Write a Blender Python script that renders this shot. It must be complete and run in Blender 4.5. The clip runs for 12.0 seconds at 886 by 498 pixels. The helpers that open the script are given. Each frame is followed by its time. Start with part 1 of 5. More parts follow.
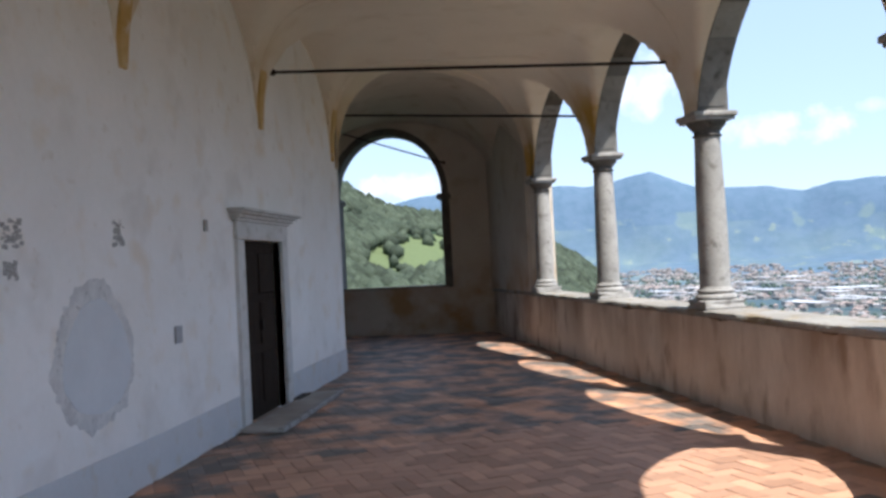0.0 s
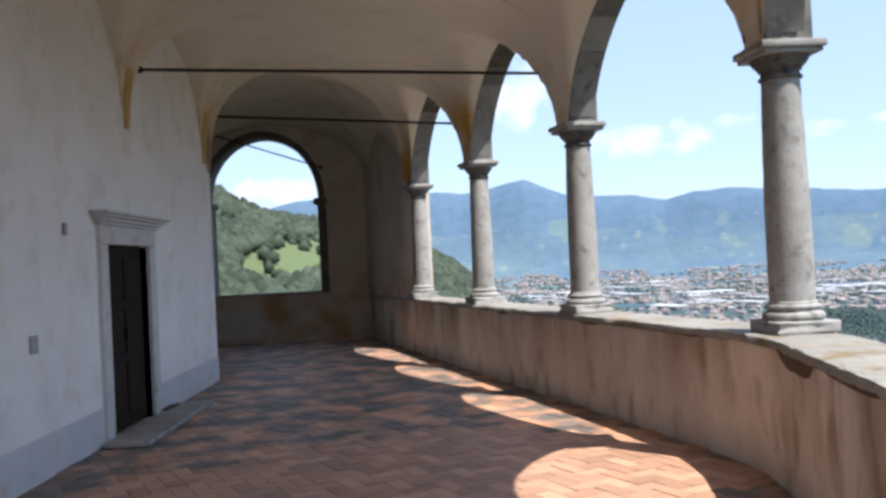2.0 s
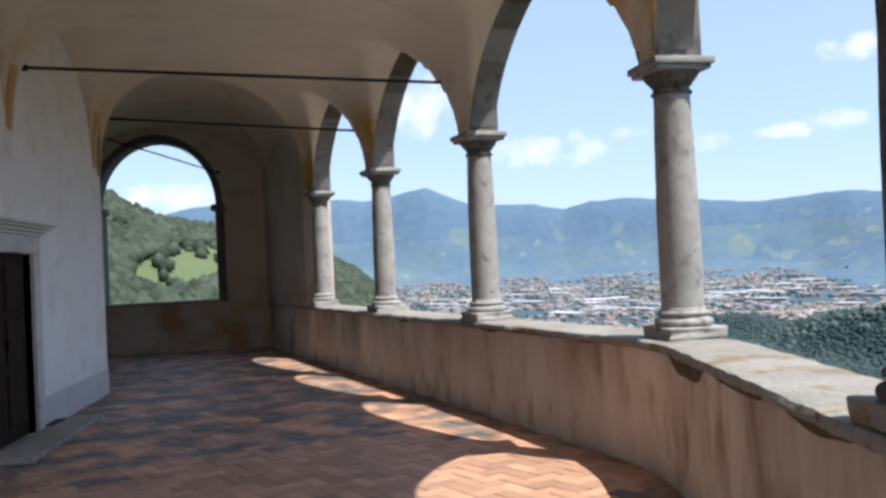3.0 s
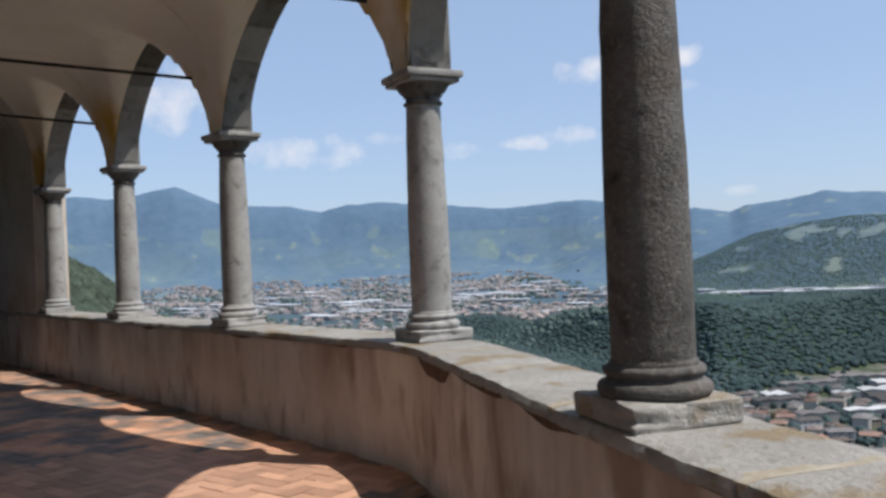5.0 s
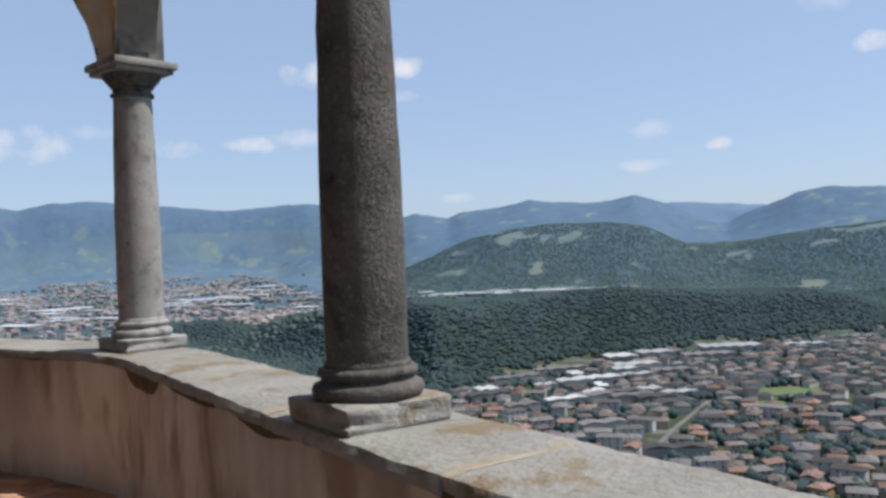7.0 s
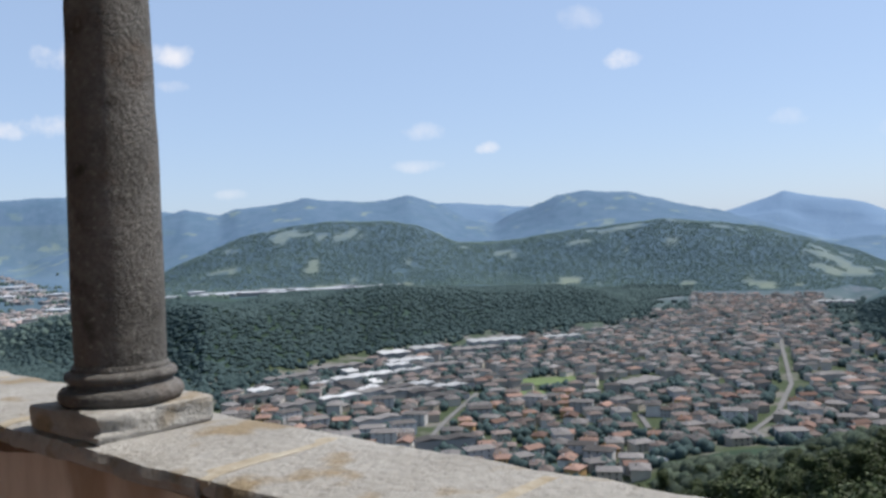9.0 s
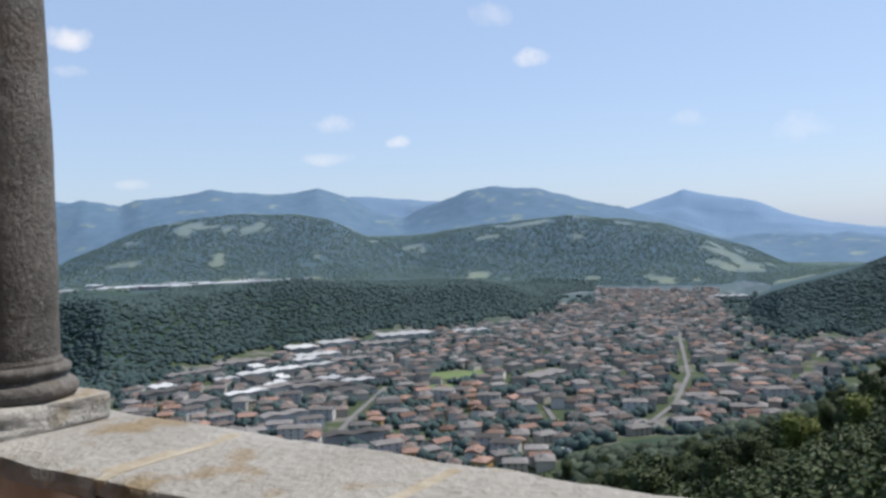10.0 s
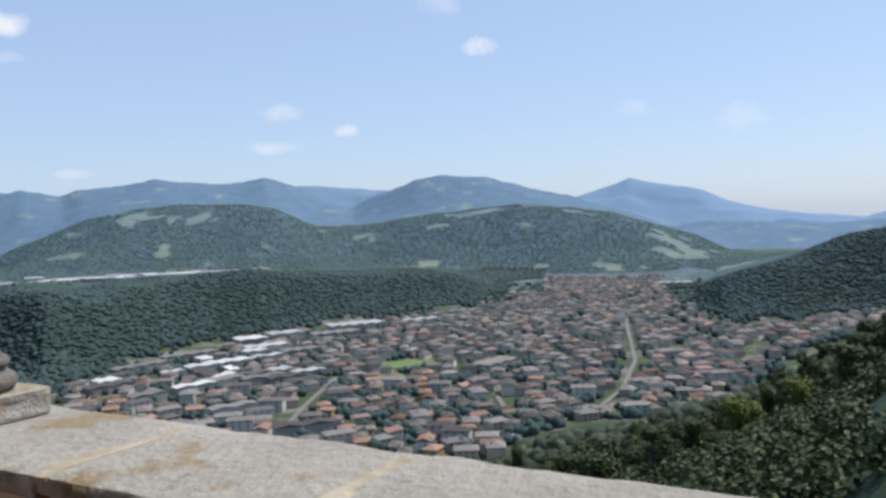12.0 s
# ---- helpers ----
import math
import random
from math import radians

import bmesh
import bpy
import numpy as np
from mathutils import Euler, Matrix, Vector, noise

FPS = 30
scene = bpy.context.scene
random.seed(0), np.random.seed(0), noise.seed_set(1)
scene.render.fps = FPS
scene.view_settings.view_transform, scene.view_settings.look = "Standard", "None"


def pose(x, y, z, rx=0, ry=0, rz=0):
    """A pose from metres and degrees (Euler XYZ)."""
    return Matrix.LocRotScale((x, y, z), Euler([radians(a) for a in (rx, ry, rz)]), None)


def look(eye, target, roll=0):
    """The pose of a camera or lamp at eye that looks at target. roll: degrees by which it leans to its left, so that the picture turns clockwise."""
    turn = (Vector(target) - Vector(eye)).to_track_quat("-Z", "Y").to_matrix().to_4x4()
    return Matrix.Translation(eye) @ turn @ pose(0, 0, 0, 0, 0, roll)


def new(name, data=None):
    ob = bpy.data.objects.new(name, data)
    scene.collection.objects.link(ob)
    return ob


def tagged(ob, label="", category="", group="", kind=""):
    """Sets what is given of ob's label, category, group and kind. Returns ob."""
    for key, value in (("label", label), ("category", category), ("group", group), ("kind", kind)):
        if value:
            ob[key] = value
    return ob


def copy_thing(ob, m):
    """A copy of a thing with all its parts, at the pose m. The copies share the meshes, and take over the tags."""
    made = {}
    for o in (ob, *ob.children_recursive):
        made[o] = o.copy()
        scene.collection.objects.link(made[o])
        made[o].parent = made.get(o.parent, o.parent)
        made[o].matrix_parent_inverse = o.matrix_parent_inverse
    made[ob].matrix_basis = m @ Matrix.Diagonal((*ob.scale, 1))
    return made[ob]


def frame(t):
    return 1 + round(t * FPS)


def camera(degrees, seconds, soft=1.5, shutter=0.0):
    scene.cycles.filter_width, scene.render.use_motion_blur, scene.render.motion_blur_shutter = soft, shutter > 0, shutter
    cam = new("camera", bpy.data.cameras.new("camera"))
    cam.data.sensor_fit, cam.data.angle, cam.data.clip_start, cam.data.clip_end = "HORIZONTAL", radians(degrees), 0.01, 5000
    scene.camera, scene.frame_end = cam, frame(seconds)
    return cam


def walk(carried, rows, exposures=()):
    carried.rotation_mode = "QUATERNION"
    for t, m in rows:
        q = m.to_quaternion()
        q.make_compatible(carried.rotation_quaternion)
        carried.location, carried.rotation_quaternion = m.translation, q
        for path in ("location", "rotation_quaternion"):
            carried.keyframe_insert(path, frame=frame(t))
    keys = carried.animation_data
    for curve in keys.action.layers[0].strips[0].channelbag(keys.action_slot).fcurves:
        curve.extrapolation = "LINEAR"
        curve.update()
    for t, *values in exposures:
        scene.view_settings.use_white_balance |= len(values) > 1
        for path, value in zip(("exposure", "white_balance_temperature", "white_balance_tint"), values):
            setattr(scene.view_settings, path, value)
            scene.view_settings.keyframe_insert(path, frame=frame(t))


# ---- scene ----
cam = camera(55.86, 12.0, soft=3.0)
PATH = [
    # seconds, x, y, z, yaw, pitch, roll
    (0.0, -0.001, -0.049, 1.650, 7.17, 0.91, 2.88),
    (0.5, 0.005, -0.047, 1.650, 5.79, 0.81, 2.84),
    (1.0, 0.006, -0.041, 1.650, 3.83, 0.77, 2.82),
    (1.5, 0.000, -0.035, 1.650, 1.58, 0.78, 2.78),
    (2.0, 0.002, -0.023, 1.648, -1.24, 0.88, 2.85),
    (2.5, 0.005, -0.017, 1.648, -4.27, 1.02, 2.79),
    (3.0, 0.005, -0.008, 1.649, -7.96, 1.09, 2.79),
    (5.0, 0.026, -0.005, 1.660, -24.57, 0.52, 2.58),
    (5.5, 0.046, 0.006, 1.656, -28.91, 0.46, 2.59),
    (6.0, 0.062, 0.012, 1.653, -33.80, 0.37, 2.52),
    (6.5, 0.072, 0.018, 1.653, -38.52, 0.20, 2.48),
    (7.0, 0.086, 0.016, 1.652, -43.25, -0.02, 2.39),
    (9.0, 0.099, -0.022, 1.644, -58.54, -0.71, 2.05),
    (9.5, 0.104, -0.022, 1.643, -61.81, -0.97, 1.86),
    (10.0, 0.106, -0.022, 1.641, -64.72, -1.29, 1.50),
    (10.5, 0.110, -0.023, 1.641, -66.57, -1.57, 1.56),
    (11.0, 0.111, -0.021, 1.641, -67.62, -1.79, 1.70),
    (11.5, 0.114, -0.022, 1.639, -68.02, -1.95, 1.77),
    (12.0, 0.115, -0.020, 1.639, -68.17, -2.14, 1.79),
]
EXPOSURES = [(0.0, 0.76), (2.5, 0.66), (3.2, 0.48), (4.8, 0.0), (6.0, -0.04), (7.0, -0.06), (9.0, 0.06), (12.0, 0.09)]
walk(cam, [(t, pose(x, y, z, 90 + pitch, roll, yaw)) for t, x, y, z, yaw, pitch, roll in PATH], EXPOSURES)

# ---- light ----
SUN_AZ, SUN_EL = 133.0, 59.5          # degrees clockwise from +y, degrees up
sun_to = Vector((math.sin(radians(SUN_AZ)) * math.cos(radians(SUN_EL)), math.cos(radians(SUN_AZ)) * math.cos(radians(SUN_EL)), math.sin(radians(SUN_EL))))
sun_data = bpy.data.lights.new("sun", "SUN")
sun_data.energy, sun_data.angle, sun_data.color = 5.0, radians(0.53), (1.0, 0.95, 0.88)
sun = new("sun", sun_data)
sun.matrix_world = look(sun_to * 60, (0, 0, 0))

# clouds of the sky: azimuth, elevation, half width, half height in degrees, strength
CLOUDS = [
    (6.8, 11.0, 3.2, 2.4, 0.8), (14.6, 7.4, 3.6, 1.2, 0.75), (17.6, 7.2, 2.4, 1.5, 0.8), (26.0, 7.2, 1.7, 1.0, 0.9),
    (34.3, 12.0, 2.2, 1.1, 0.95), (30.6, 7.4, 2.6, 0.7, 0.95), (33.6, 7.8, 2.4, 0.9, 0.95), (41.0, 12.4, 1.5, 0.9, 0.9),
    (41.1, 10.4, 1.3, 0.5, 0.5), (71.4, 11.4, 1.9, 0.7, 0.95), (68.5, 14.2, 1.8, 1.0, 0.4), (57.6, 7.3, 1.7, 0.8, 0.5),
    (61.7, 6.1, 1.1, 0.5, 0.9), (57.2, 5.0, 2.0, 0.5, 0.5), (81.4, 6.8, 1.5, 0.7, 0.35), (87.8, 6.0, 2.2, 1.1, 0.35),
    (-9.0, 5.4, 4.5, 1.1, 0.8), (-14.0, 9.5, 4.0, 1.0, 0.5), (44.2, 3.4, 1.6, 0.4, 0.4), (21.0, 8.2, 1.6, 0.6, 0.4),
]
world = bpy.data.worlds.new("sky")
scene.world = world
world.use_nodes = True
wt = world.node_tree
wt.nodes.clear()


def wmath(op, a, b=None, c=None, clamp=False):
    n = wt.nodes.new("ShaderNodeMath")
    n.operation, n.use_clamp = op, clamp
    for i, v in enumerate((a, b, c)):
        if v is None:
            continue
        if isinstance(v, (int, float)):
            n.inputs[i].default_value = v
        else:
            wt.links.new(v, n.inputs[i])
    return n.outputs[0]


sky = wt.nodes.new("ShaderNodeTexSky")
sky.sky_type, sky.sun_disc = "NISHITA", False
sky.sun_elevation, sky.sun_rotation = radians(SUN_EL), radians(SUN_AZ)
sky.altitude, sky.air_density, sky.dust_density, sky.ozone_density = 400, 1.0, 1.0, 2.5
tc = wt.nodes.new("ShaderNodeTexCoord")
sep = wt.nodes.new("ShaderNodeSeparateXYZ")
wt.links.new(tc.outputs["Generated"], sep.inputs[0])
az = wmath("MULTIPLY", wmath("ARCTAN2", sep.outputs[0], sep.outputs[1]), 57.2958)
el = wmath("MULTIPLY", wmath("ARCSINE", sep.outputs[2]), 57.2958)
puff = wt.nodes.new("ShaderNodeTexNoise")
puff.inputs["Scale"].default_value, puff.inputs["Detail"].default_value, puff.inputs["Roughness"].default_value = 26.0, 7.0, 0.62
wt.links.new(tc.outputs["Generated"], puff.inputs["Vector"])
billow = wmath("MULTIPLY", wmath("SUBTRACT", puff.outputs[0], 0.5), 3.4)
cover = None
for a, e, w, h, k in CLOUDS:
    dx = wmath("MULTIPLY", wmath("SUBTRACT", az, a), 1 / w)
    dy = wmath("MULTIPLY", wmath("SUBTRACT", el, e), 1 / h)
    d2 = wmath("ADD", wmath("MULTIPLY", dx, dx), wmath("MULTIPLY", dy, dy))
    body = wmath("ADD", wmath("SUBTRACT", 0.75, d2), billow)
    m = wmath("MULTIPLY", wmath("MULTIPLY", body, 0.75, clamp=True), k * 0.85)
    cover = m if cover is None else wmath("MAXIMUM", cover, m)
mix = wt.nodes.new("ShaderNodeMix")
mix.data_type = "RGBA"
wt.links.new(cover, mix.inputs[0])
mix.inputs[7].default_value = (7.4, 7.3, 7.0, 1)
bg = wt.nodes.new("ShaderNodeBackground")
bg.inputs[1].default_value = 0.126
tint = wt.nodes.new("ShaderNodeMix")
tint.data_type, tint.blend_type = "RGBA", "MULTIPLY"
tint.inputs[0].default_value = 1.0
veil = wt.nodes.new("ShaderNodeMix")
veil.data_type = "RGBA"
veil.inputs[0].default_value = 0.54
wt.links.new(sky.outputs[0], veil.inputs[6])
veil.inputs[7].default_value = (3.7, 4.95, 6.5, 1)     # thin summer haze over the whole sky
wt.links.new(veil.outputs[2], mix.inputs[6])
wt.links.new(mix.outputs[2], tint.inputs[6])
tint.inputs[7].default_value = (1.02, 1.01, 1.08, 1)
wt.links.new(tint.outputs[2], bg.inputs[0])
wo = wt.nodes.new("ShaderNodeOutputWorld")
wt.links.new(bg.outputs[0], wo.inputs[0])


# ---- materials ----
def rgb(c):
    return (c[0], c[1], c[2], 1)


def surface(name, a, b, c=None, scale=1.5, fine=40.0, rough=0.85, bump=0.25, dist=0.01, vary="", spread=0.35, between=(0.62, 1.3), spots=(0.56, 0.72), metal=0.0, stretch=None, spec=0.3):
    """Two-scale noise between the colours a and b, spots of c, fine grain and relief; vary: '', 'object' or 'island'."""
    m = bpy.data.materials.new(name)
    m.use_nodes = True
    t = m.node_tree
    p = t.nodes["Principled BSDF"]
    L = t.links.new
    co = t.nodes.new("ShaderNodeTexCoord")
    vec = co.outputs["Object"]
    if stretch:
        mp = t.nodes.new("ShaderNodeMapping")
        mp.inputs["Scale"].default_value = stretch
        L(vec, mp.inputs["Vector"])
        vec = mp.outputs[0]
    n1 = t.nodes.new("ShaderNodeTexNoise")
    n1.inputs["Scale"].default_value, n1.inputs["Detail"].default_value, n1.inputs["Roughness"].default_value = scale, 6, 0.6
    L(vec, n1.inputs["Vector"])
    r = t.nodes.new("ShaderNodeValToRGB")
    r.color_ramp.elements[0].position, r.color_ramp.elements[1].position = 0.32, 0.68
    r.color_ramp.elements[0].color, r.color_ramp.elements[1].color = rgb(a), rgb(b)
    L(n1.outputs[0], r.inputs[0])
    col = r.outputs[0]
    n2 = t.nodes.new("ShaderNodeTexNoise")
    n2.inputs["Scale"].default_value, n2.inputs["Detail"].default_value, n2.inputs["Roughness"].default_value = fine, 5, 0.65
    L(vec, n2.inputs["Vector"])
    if c:
        n3 = t.nodes.new("ShaderNodeTexNoise")
        n3.inputs["Scale"].default_value, n3.inputs["Detail"].default_value = scale * 2.7, 7
        L(vec, n3.inputs["Vector"])
        r3 = t.nodes.new("ShaderNodeValToRGB")
        r3.color_ramp.elements[0].position, r3.color_ramp.elements[1].position = spots
        L(n3.outputs[0], r3.inputs[0])
        mx = t.nodes.new("ShaderNodeMix")
        mx.data_type = "RGBA"
        L(r3.outputs[0], mx.inputs[0])
        L(col, mx.inputs[6])
        mx.inputs[7].default_value = rgb(c)
        col = mx.outputs[2]
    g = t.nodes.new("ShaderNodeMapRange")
    g.inputs[3].default_value, g.inputs[4].default_value = 1 - 0.5 * spread, 1 + 0.5 * spread
    L(n2.outputs[0], g.inputs[0])
    if vary:
        if vary == "object":
            src = t.nodes.new("ShaderNodeObjectInfo").outputs["Random"]
        else:
            src = t.nodes.new("ShaderNodeNewGeometry").outputs["Random Per Island"]
        g2 = t.nodes.new("ShaderNodeMapRange")
        g2.inputs[3].default_value, g2.inputs[4].default_value = between
        L(src, g2.inputs[0])
        k = t.nodes.new("ShaderNodeMath")
        k.operation = "MULTIPLY"
        L(g.outputs[0], k.inputs[0])
        L(g2.outputs[0], k.inputs[1])
        val = k.outputs[0]
    else:
        val = g.outputs[0]
    mul = t.nodes.new("ShaderNodeVectorMath")
    mul.operation = "SCALE"
    L(col, mul.inputs[0])
    L(val, mul.inputs["Scale"])
    L(mul.outputs[0], p.inputs["Base Color"])
    p.inputs["Roughness"].default_value, p.inputs["Metallic"].default_value = rough, metal
    p.inputs["Specular IOR Level"].default_value = spec
    if bump:
        bn = t.nodes.new("ShaderNodeBump")
        bn.inputs["Strength"].default_value, bn.inputs["Distance"].default_value = bump, dist
        L(n2.outputs[0], bn.inputs["Height"])
        L(bn.outputs[0], p.inputs["Normal"])
    return m


def tree_of(m):
    return m.node_tree, m.node_tree.nodes["Principled BSDF"]


def blend_in(m, mask, colour):
    """Mixes a colour over the material's own by a mask socket of its tree."""
    t, p = tree_of(m)
    src = p.inputs["Base Color"].links[0].from_socket
    mx = t.nodes.new("ShaderNodeMix")
    mx.data_type = "RGBA"
    t.links.new(mask, mx.inputs[0])
    t.links.new(src, mx.inputs[6])
    mx.inputs[7].default_value = rgb(colour)
    t.links.new(mx.outputs[2], p.inputs["Base Color"])


def stain(m, lo, hi, axis, noise_scale, amount, colour, stretch=(1, 1, 1)):
    """A stain that is full below lo and gone above hi along an axis (or the other way), broken up by noise."""
    t, p = tree_of(m)
    co = t.nodes.new("ShaderNodeTexCoord")
    sp = t.nodes.new("ShaderNodeSeparateXYZ")
    t.links.new(co.outputs["Object"], sp.inputs[0])
    mr = t.nodes.new("ShaderNodeMapRange")
    mr.inputs[1].default_value, mr.inputs[2].default_value, mr.inputs[3].default_value, mr.inputs[4].default_value = lo, hi, 1, 0
    t.links.new(sp.outputs["XYZ".index(axis)], mr.inputs[0])
    mp = t.nodes.new("ShaderNodeMapping")
    mp.inputs["Scale"].default_value = stretch
    t.links.new(co.outputs["Object"], mp.inputs[0])
    nz = t.nodes.new("ShaderNodeTexNoise")
    nz.inputs["Scale"].default_value, nz.inputs["Detail"].default_value = noise_scale, 6
    t.links.new(mp.outputs[0], nz.inputs["Vector"])
    rp = t.nodes.new("ShaderNodeValToRGB")
    rp.color_ramp.elements[0].position, rp.color_ramp.elements[1].position = 0.42, 0.62
    t.links.new(nz.outputs[0], rp.inputs[0])
    k = t.nodes.new("ShaderNodeMath")
    k.operation = "MULTIPLY"
    t.links.new(mr.outputs[0], k.inputs[0])
    t.links.new(rp.outputs[0], k.inputs[1])
    k2 = t.nodes.new("ShaderNodeMath")
    k2.operation = "MULTIPLY"
    k2.inputs[1].default_value = amount
    t.links.new(k.outputs[0], k2.inputs[0])
    blend_in(m, k2.outputs[0], colour)


def flecks(m, scale, lo, hi, amount, colour):
    """Small pale or dark pits and chips scattered over a stone."""
    t, p = tree_of(m)
    co = t.nodes.new("ShaderNodeTexCoord")
    nz = t.nodes.new("ShaderNodeTexNoise")
    nz.inputs["Scale"].default_value, nz.inputs["Detail"].default_value, nz.inputs["Roughness"].default_value = scale, 3, 0.6
    t.links.new(co.outputs["Object"], nz.inputs["Vector"])
    mr = t.nodes.new("ShaderNodeMapRange")
    mr.inputs[1].default_value, mr.inputs[2].default_value, mr.inputs[4].default_value = lo, hi, amount
    t.links.new(nz.outputs[0], mr.inputs[0])
    blend_in(m, mr.outputs[0], colour)


PLASTER = surface("white_plaster", (0.81, 0.785, 0.75), (0.88, 0.865, 0.845), (0.79, 0.72, 0.63), scale=0.9, fine=22, bump=0.22, dist=0.006, spread=0.10)
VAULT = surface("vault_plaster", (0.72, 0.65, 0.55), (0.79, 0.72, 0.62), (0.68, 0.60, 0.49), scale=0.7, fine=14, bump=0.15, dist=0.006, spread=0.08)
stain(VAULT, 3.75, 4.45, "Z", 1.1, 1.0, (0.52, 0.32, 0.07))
# darker than the vault plaster: the end bay's shade is in its colour
END_PLASTER = surface("shade_grey_plaster", (0.52, 0.47, 0.41), (0.62, 0.57, 0.50), (0.47, 0.40, 0.32), scale=0.8, fine=18, bump=0.2, dist=0.006, spread=0.14)
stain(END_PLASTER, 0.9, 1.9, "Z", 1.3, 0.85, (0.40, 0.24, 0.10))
ROUGH_PLASTER = surface("weathered_plaster", (0.54, 0.465, 0.39), (0.70, 0.63, 0.55), (0.35, 0.275, 0.21), scale=1.1, fine=22, bump=0.5, dist=0.012, spread=0.25, spots=(0.52, 0.68), stretch=(1, 1, 0.45))
stain(ROUGH_PLASTER, 0.95, 0.15, "Z", 1.6, 0.7, (0.26, 0.17, 0.11), (1.2, 1.2, 0.2))
OCHRE = surface("ochre_plaster", (0.50, 0.31, 0.09), (0.66, 0.50, 0.28), (0.66, 0.58, 0.46), scale=2.2, fine=22, bump=0.2, dist=0.005, spread=0.15)
flecks(PLASTER, 1.6, 0.56, 0.70, 0.55, (0.70, 0.67, 0.63))
flecks(PLASTER, 7.0, 0.64, 0.74, 0.5, (0.66, 0.60, 0.52))
DADO = surface("blue_grey_dado", (0.57, 0.585, 0.60), (0.64, 0.65, 0.66), (0.58, 0.52, 0.45), scale=1.6, fine=24, bump=0.2, dist=0.005, spread=0.12)
LIGHT_STONE = surface("pale_limestone", (0.27, 0.265, 0.257), (0.40, 0.393, 0.38), (0.17, 0.162, 0.152), scale=3.0, fine=34, bump=0.5, dist=0.01, spread=0.35)
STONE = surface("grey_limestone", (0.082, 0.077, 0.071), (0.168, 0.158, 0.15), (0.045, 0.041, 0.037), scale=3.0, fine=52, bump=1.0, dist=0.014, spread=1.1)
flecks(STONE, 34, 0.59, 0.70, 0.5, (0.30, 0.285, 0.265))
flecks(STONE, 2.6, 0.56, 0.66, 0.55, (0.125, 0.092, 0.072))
flecks(LIGHT_STONE, 26, 0.60, 0.70, 0.6, (0.16, 0.15, 0.14))
ARCH_STONE = surface("arch_stone", (0.17, 0.163, 0.153), (0.26, 0.255, 0.245), (0.11, 0.103, 0.093), scale=2.2, fine=30, bump=0.4, dist=0.008, spread=0.3, vary="object")
SLAB = surface("coping_stone", (0.235, 0.222, 0.20), (0.36, 0.35, 0.33), (0.235, 0.185, 0.12), scale=1.3, fine=24, bump=1.0, dist=0.022, spread=0.6, spots=(0.56, 0.66))
flecks(SLAB, 14, 0.62, 0.70, 0.6, (0.15, 0.14, 0.125))
MORTAR = surface("coping_mortar", (0.24, 0.195, 0.13), (0.42, 0.385, 0.32), scale=6, fine=50, bump=0.6, dist=0.01, spread=0.4)
FRAME_STONE = surface("door_stone", (0.58, 0.57, 0.54), (0.66, 0.65, 0.63), (0.48, 0.46, 0.42), scale=2.5, fine=40, bump=0.3, dist=0.005, spread=0.16)
THRESH = surface("threshold_stone", (0.30, 0.27, 0.24), (0.42, 0.39, 0.35), scale=3, fine=40, bump=0.4, dist=0.006, spread=0.25)
WOOD = surface("dark_door_wood", (0.020, 0.014, 0.011), (0.042, 0.029, 0.021), scale=5, fine=40, rough=0.85, bump=0.4, dist=0.004, stretch=(6, 6, 0.5), spec=0.12)
IRON = surface("dark_iron", (0.02, 0.016, 0.014), (0.045, 0.032, 0.026), scale=8, fine=80, rough=0.7, bump=0.3, dist=0.002, metal=0.4)
CEMENT = surface("grey_cement", (0.60, 0.62, 0.64), (0.68, 0.70, 0.72), scale=1.8, fine=18, bump=0.12, dist=0.004, spread=0.08)
RING = surface("scraped_plaster", (0.58, 0.57, 0.56), (0.76, 0.75, 0.73), (0.46, 0.45, 0.44), scale=7, fine=45, bump=0.7, dist=0.012, spread=0.4)
BRICK = surface("floor_brick", (0.42, 0.27, 0.20), (0.68, 0.345, 0.20), (0.17, 0.152, 0.14), scale=0.7, fine=40, rough=0.6, spec=0.4, bump=0.5, dist=0.006, vary="object", spread=0.3, between=(0.72, 1.18), spots=(0.43, 0.57))
BRICKS = surface("floor_bricks", (0.42, 0.27, 0.20), (0.68, 0.345, 0.20), (0.17, 0.152, 0.14), scale=0.7, fine=40, rough=0.6, spec=0.4, bump=0.5, dist=0.006, vary="island", spread=0.3, between=(0.72, 1.18), spots=(0.43, 0.57))
BED = surface("floor_bed", (0.24, 0.19, 0.16), (0.33, 0.25, 0.20), scale=3, fine=50, bump=0.3, dist=0.004)
BROKEN = surface("broken_plaster", (0.09, 0.055, 0.035), (0.15, 0.095, 0.06), scale=6, fine=60, bump=0.8, dist=0.015, spread=0.5)
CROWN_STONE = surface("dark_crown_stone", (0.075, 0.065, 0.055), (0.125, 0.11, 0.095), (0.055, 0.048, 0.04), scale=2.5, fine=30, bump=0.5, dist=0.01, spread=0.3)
GRAFFITO = surface("grey_remnant", (0.22, 0.21, 0.20), (0.55, 0.53, 0.50), scale=60, fine=160, bump=0.2, dist=0.002, spread=0.5)


# ---- mesh helpers ----
def bm_obj(name, bm, material, parent=None, label="", smooth=False):
    me = bpy.data.meshes.new(name)
    bmesh.ops.recalc_face_normals(bm, faces=bm.faces)
    bm.to_mesh(me)
    bm.free()
    for m in material if isinstance(material, (list, tuple)) else [material]:
        me.materials.append(m)
    if smooth:
        me.shade_smooth()
        me.set_sharp_from_angle(angle=radians(38))
    ob = new(name, me)
    if parent:
        ob.parent = parent
    if label:
        ob["label"] = label
    return ob


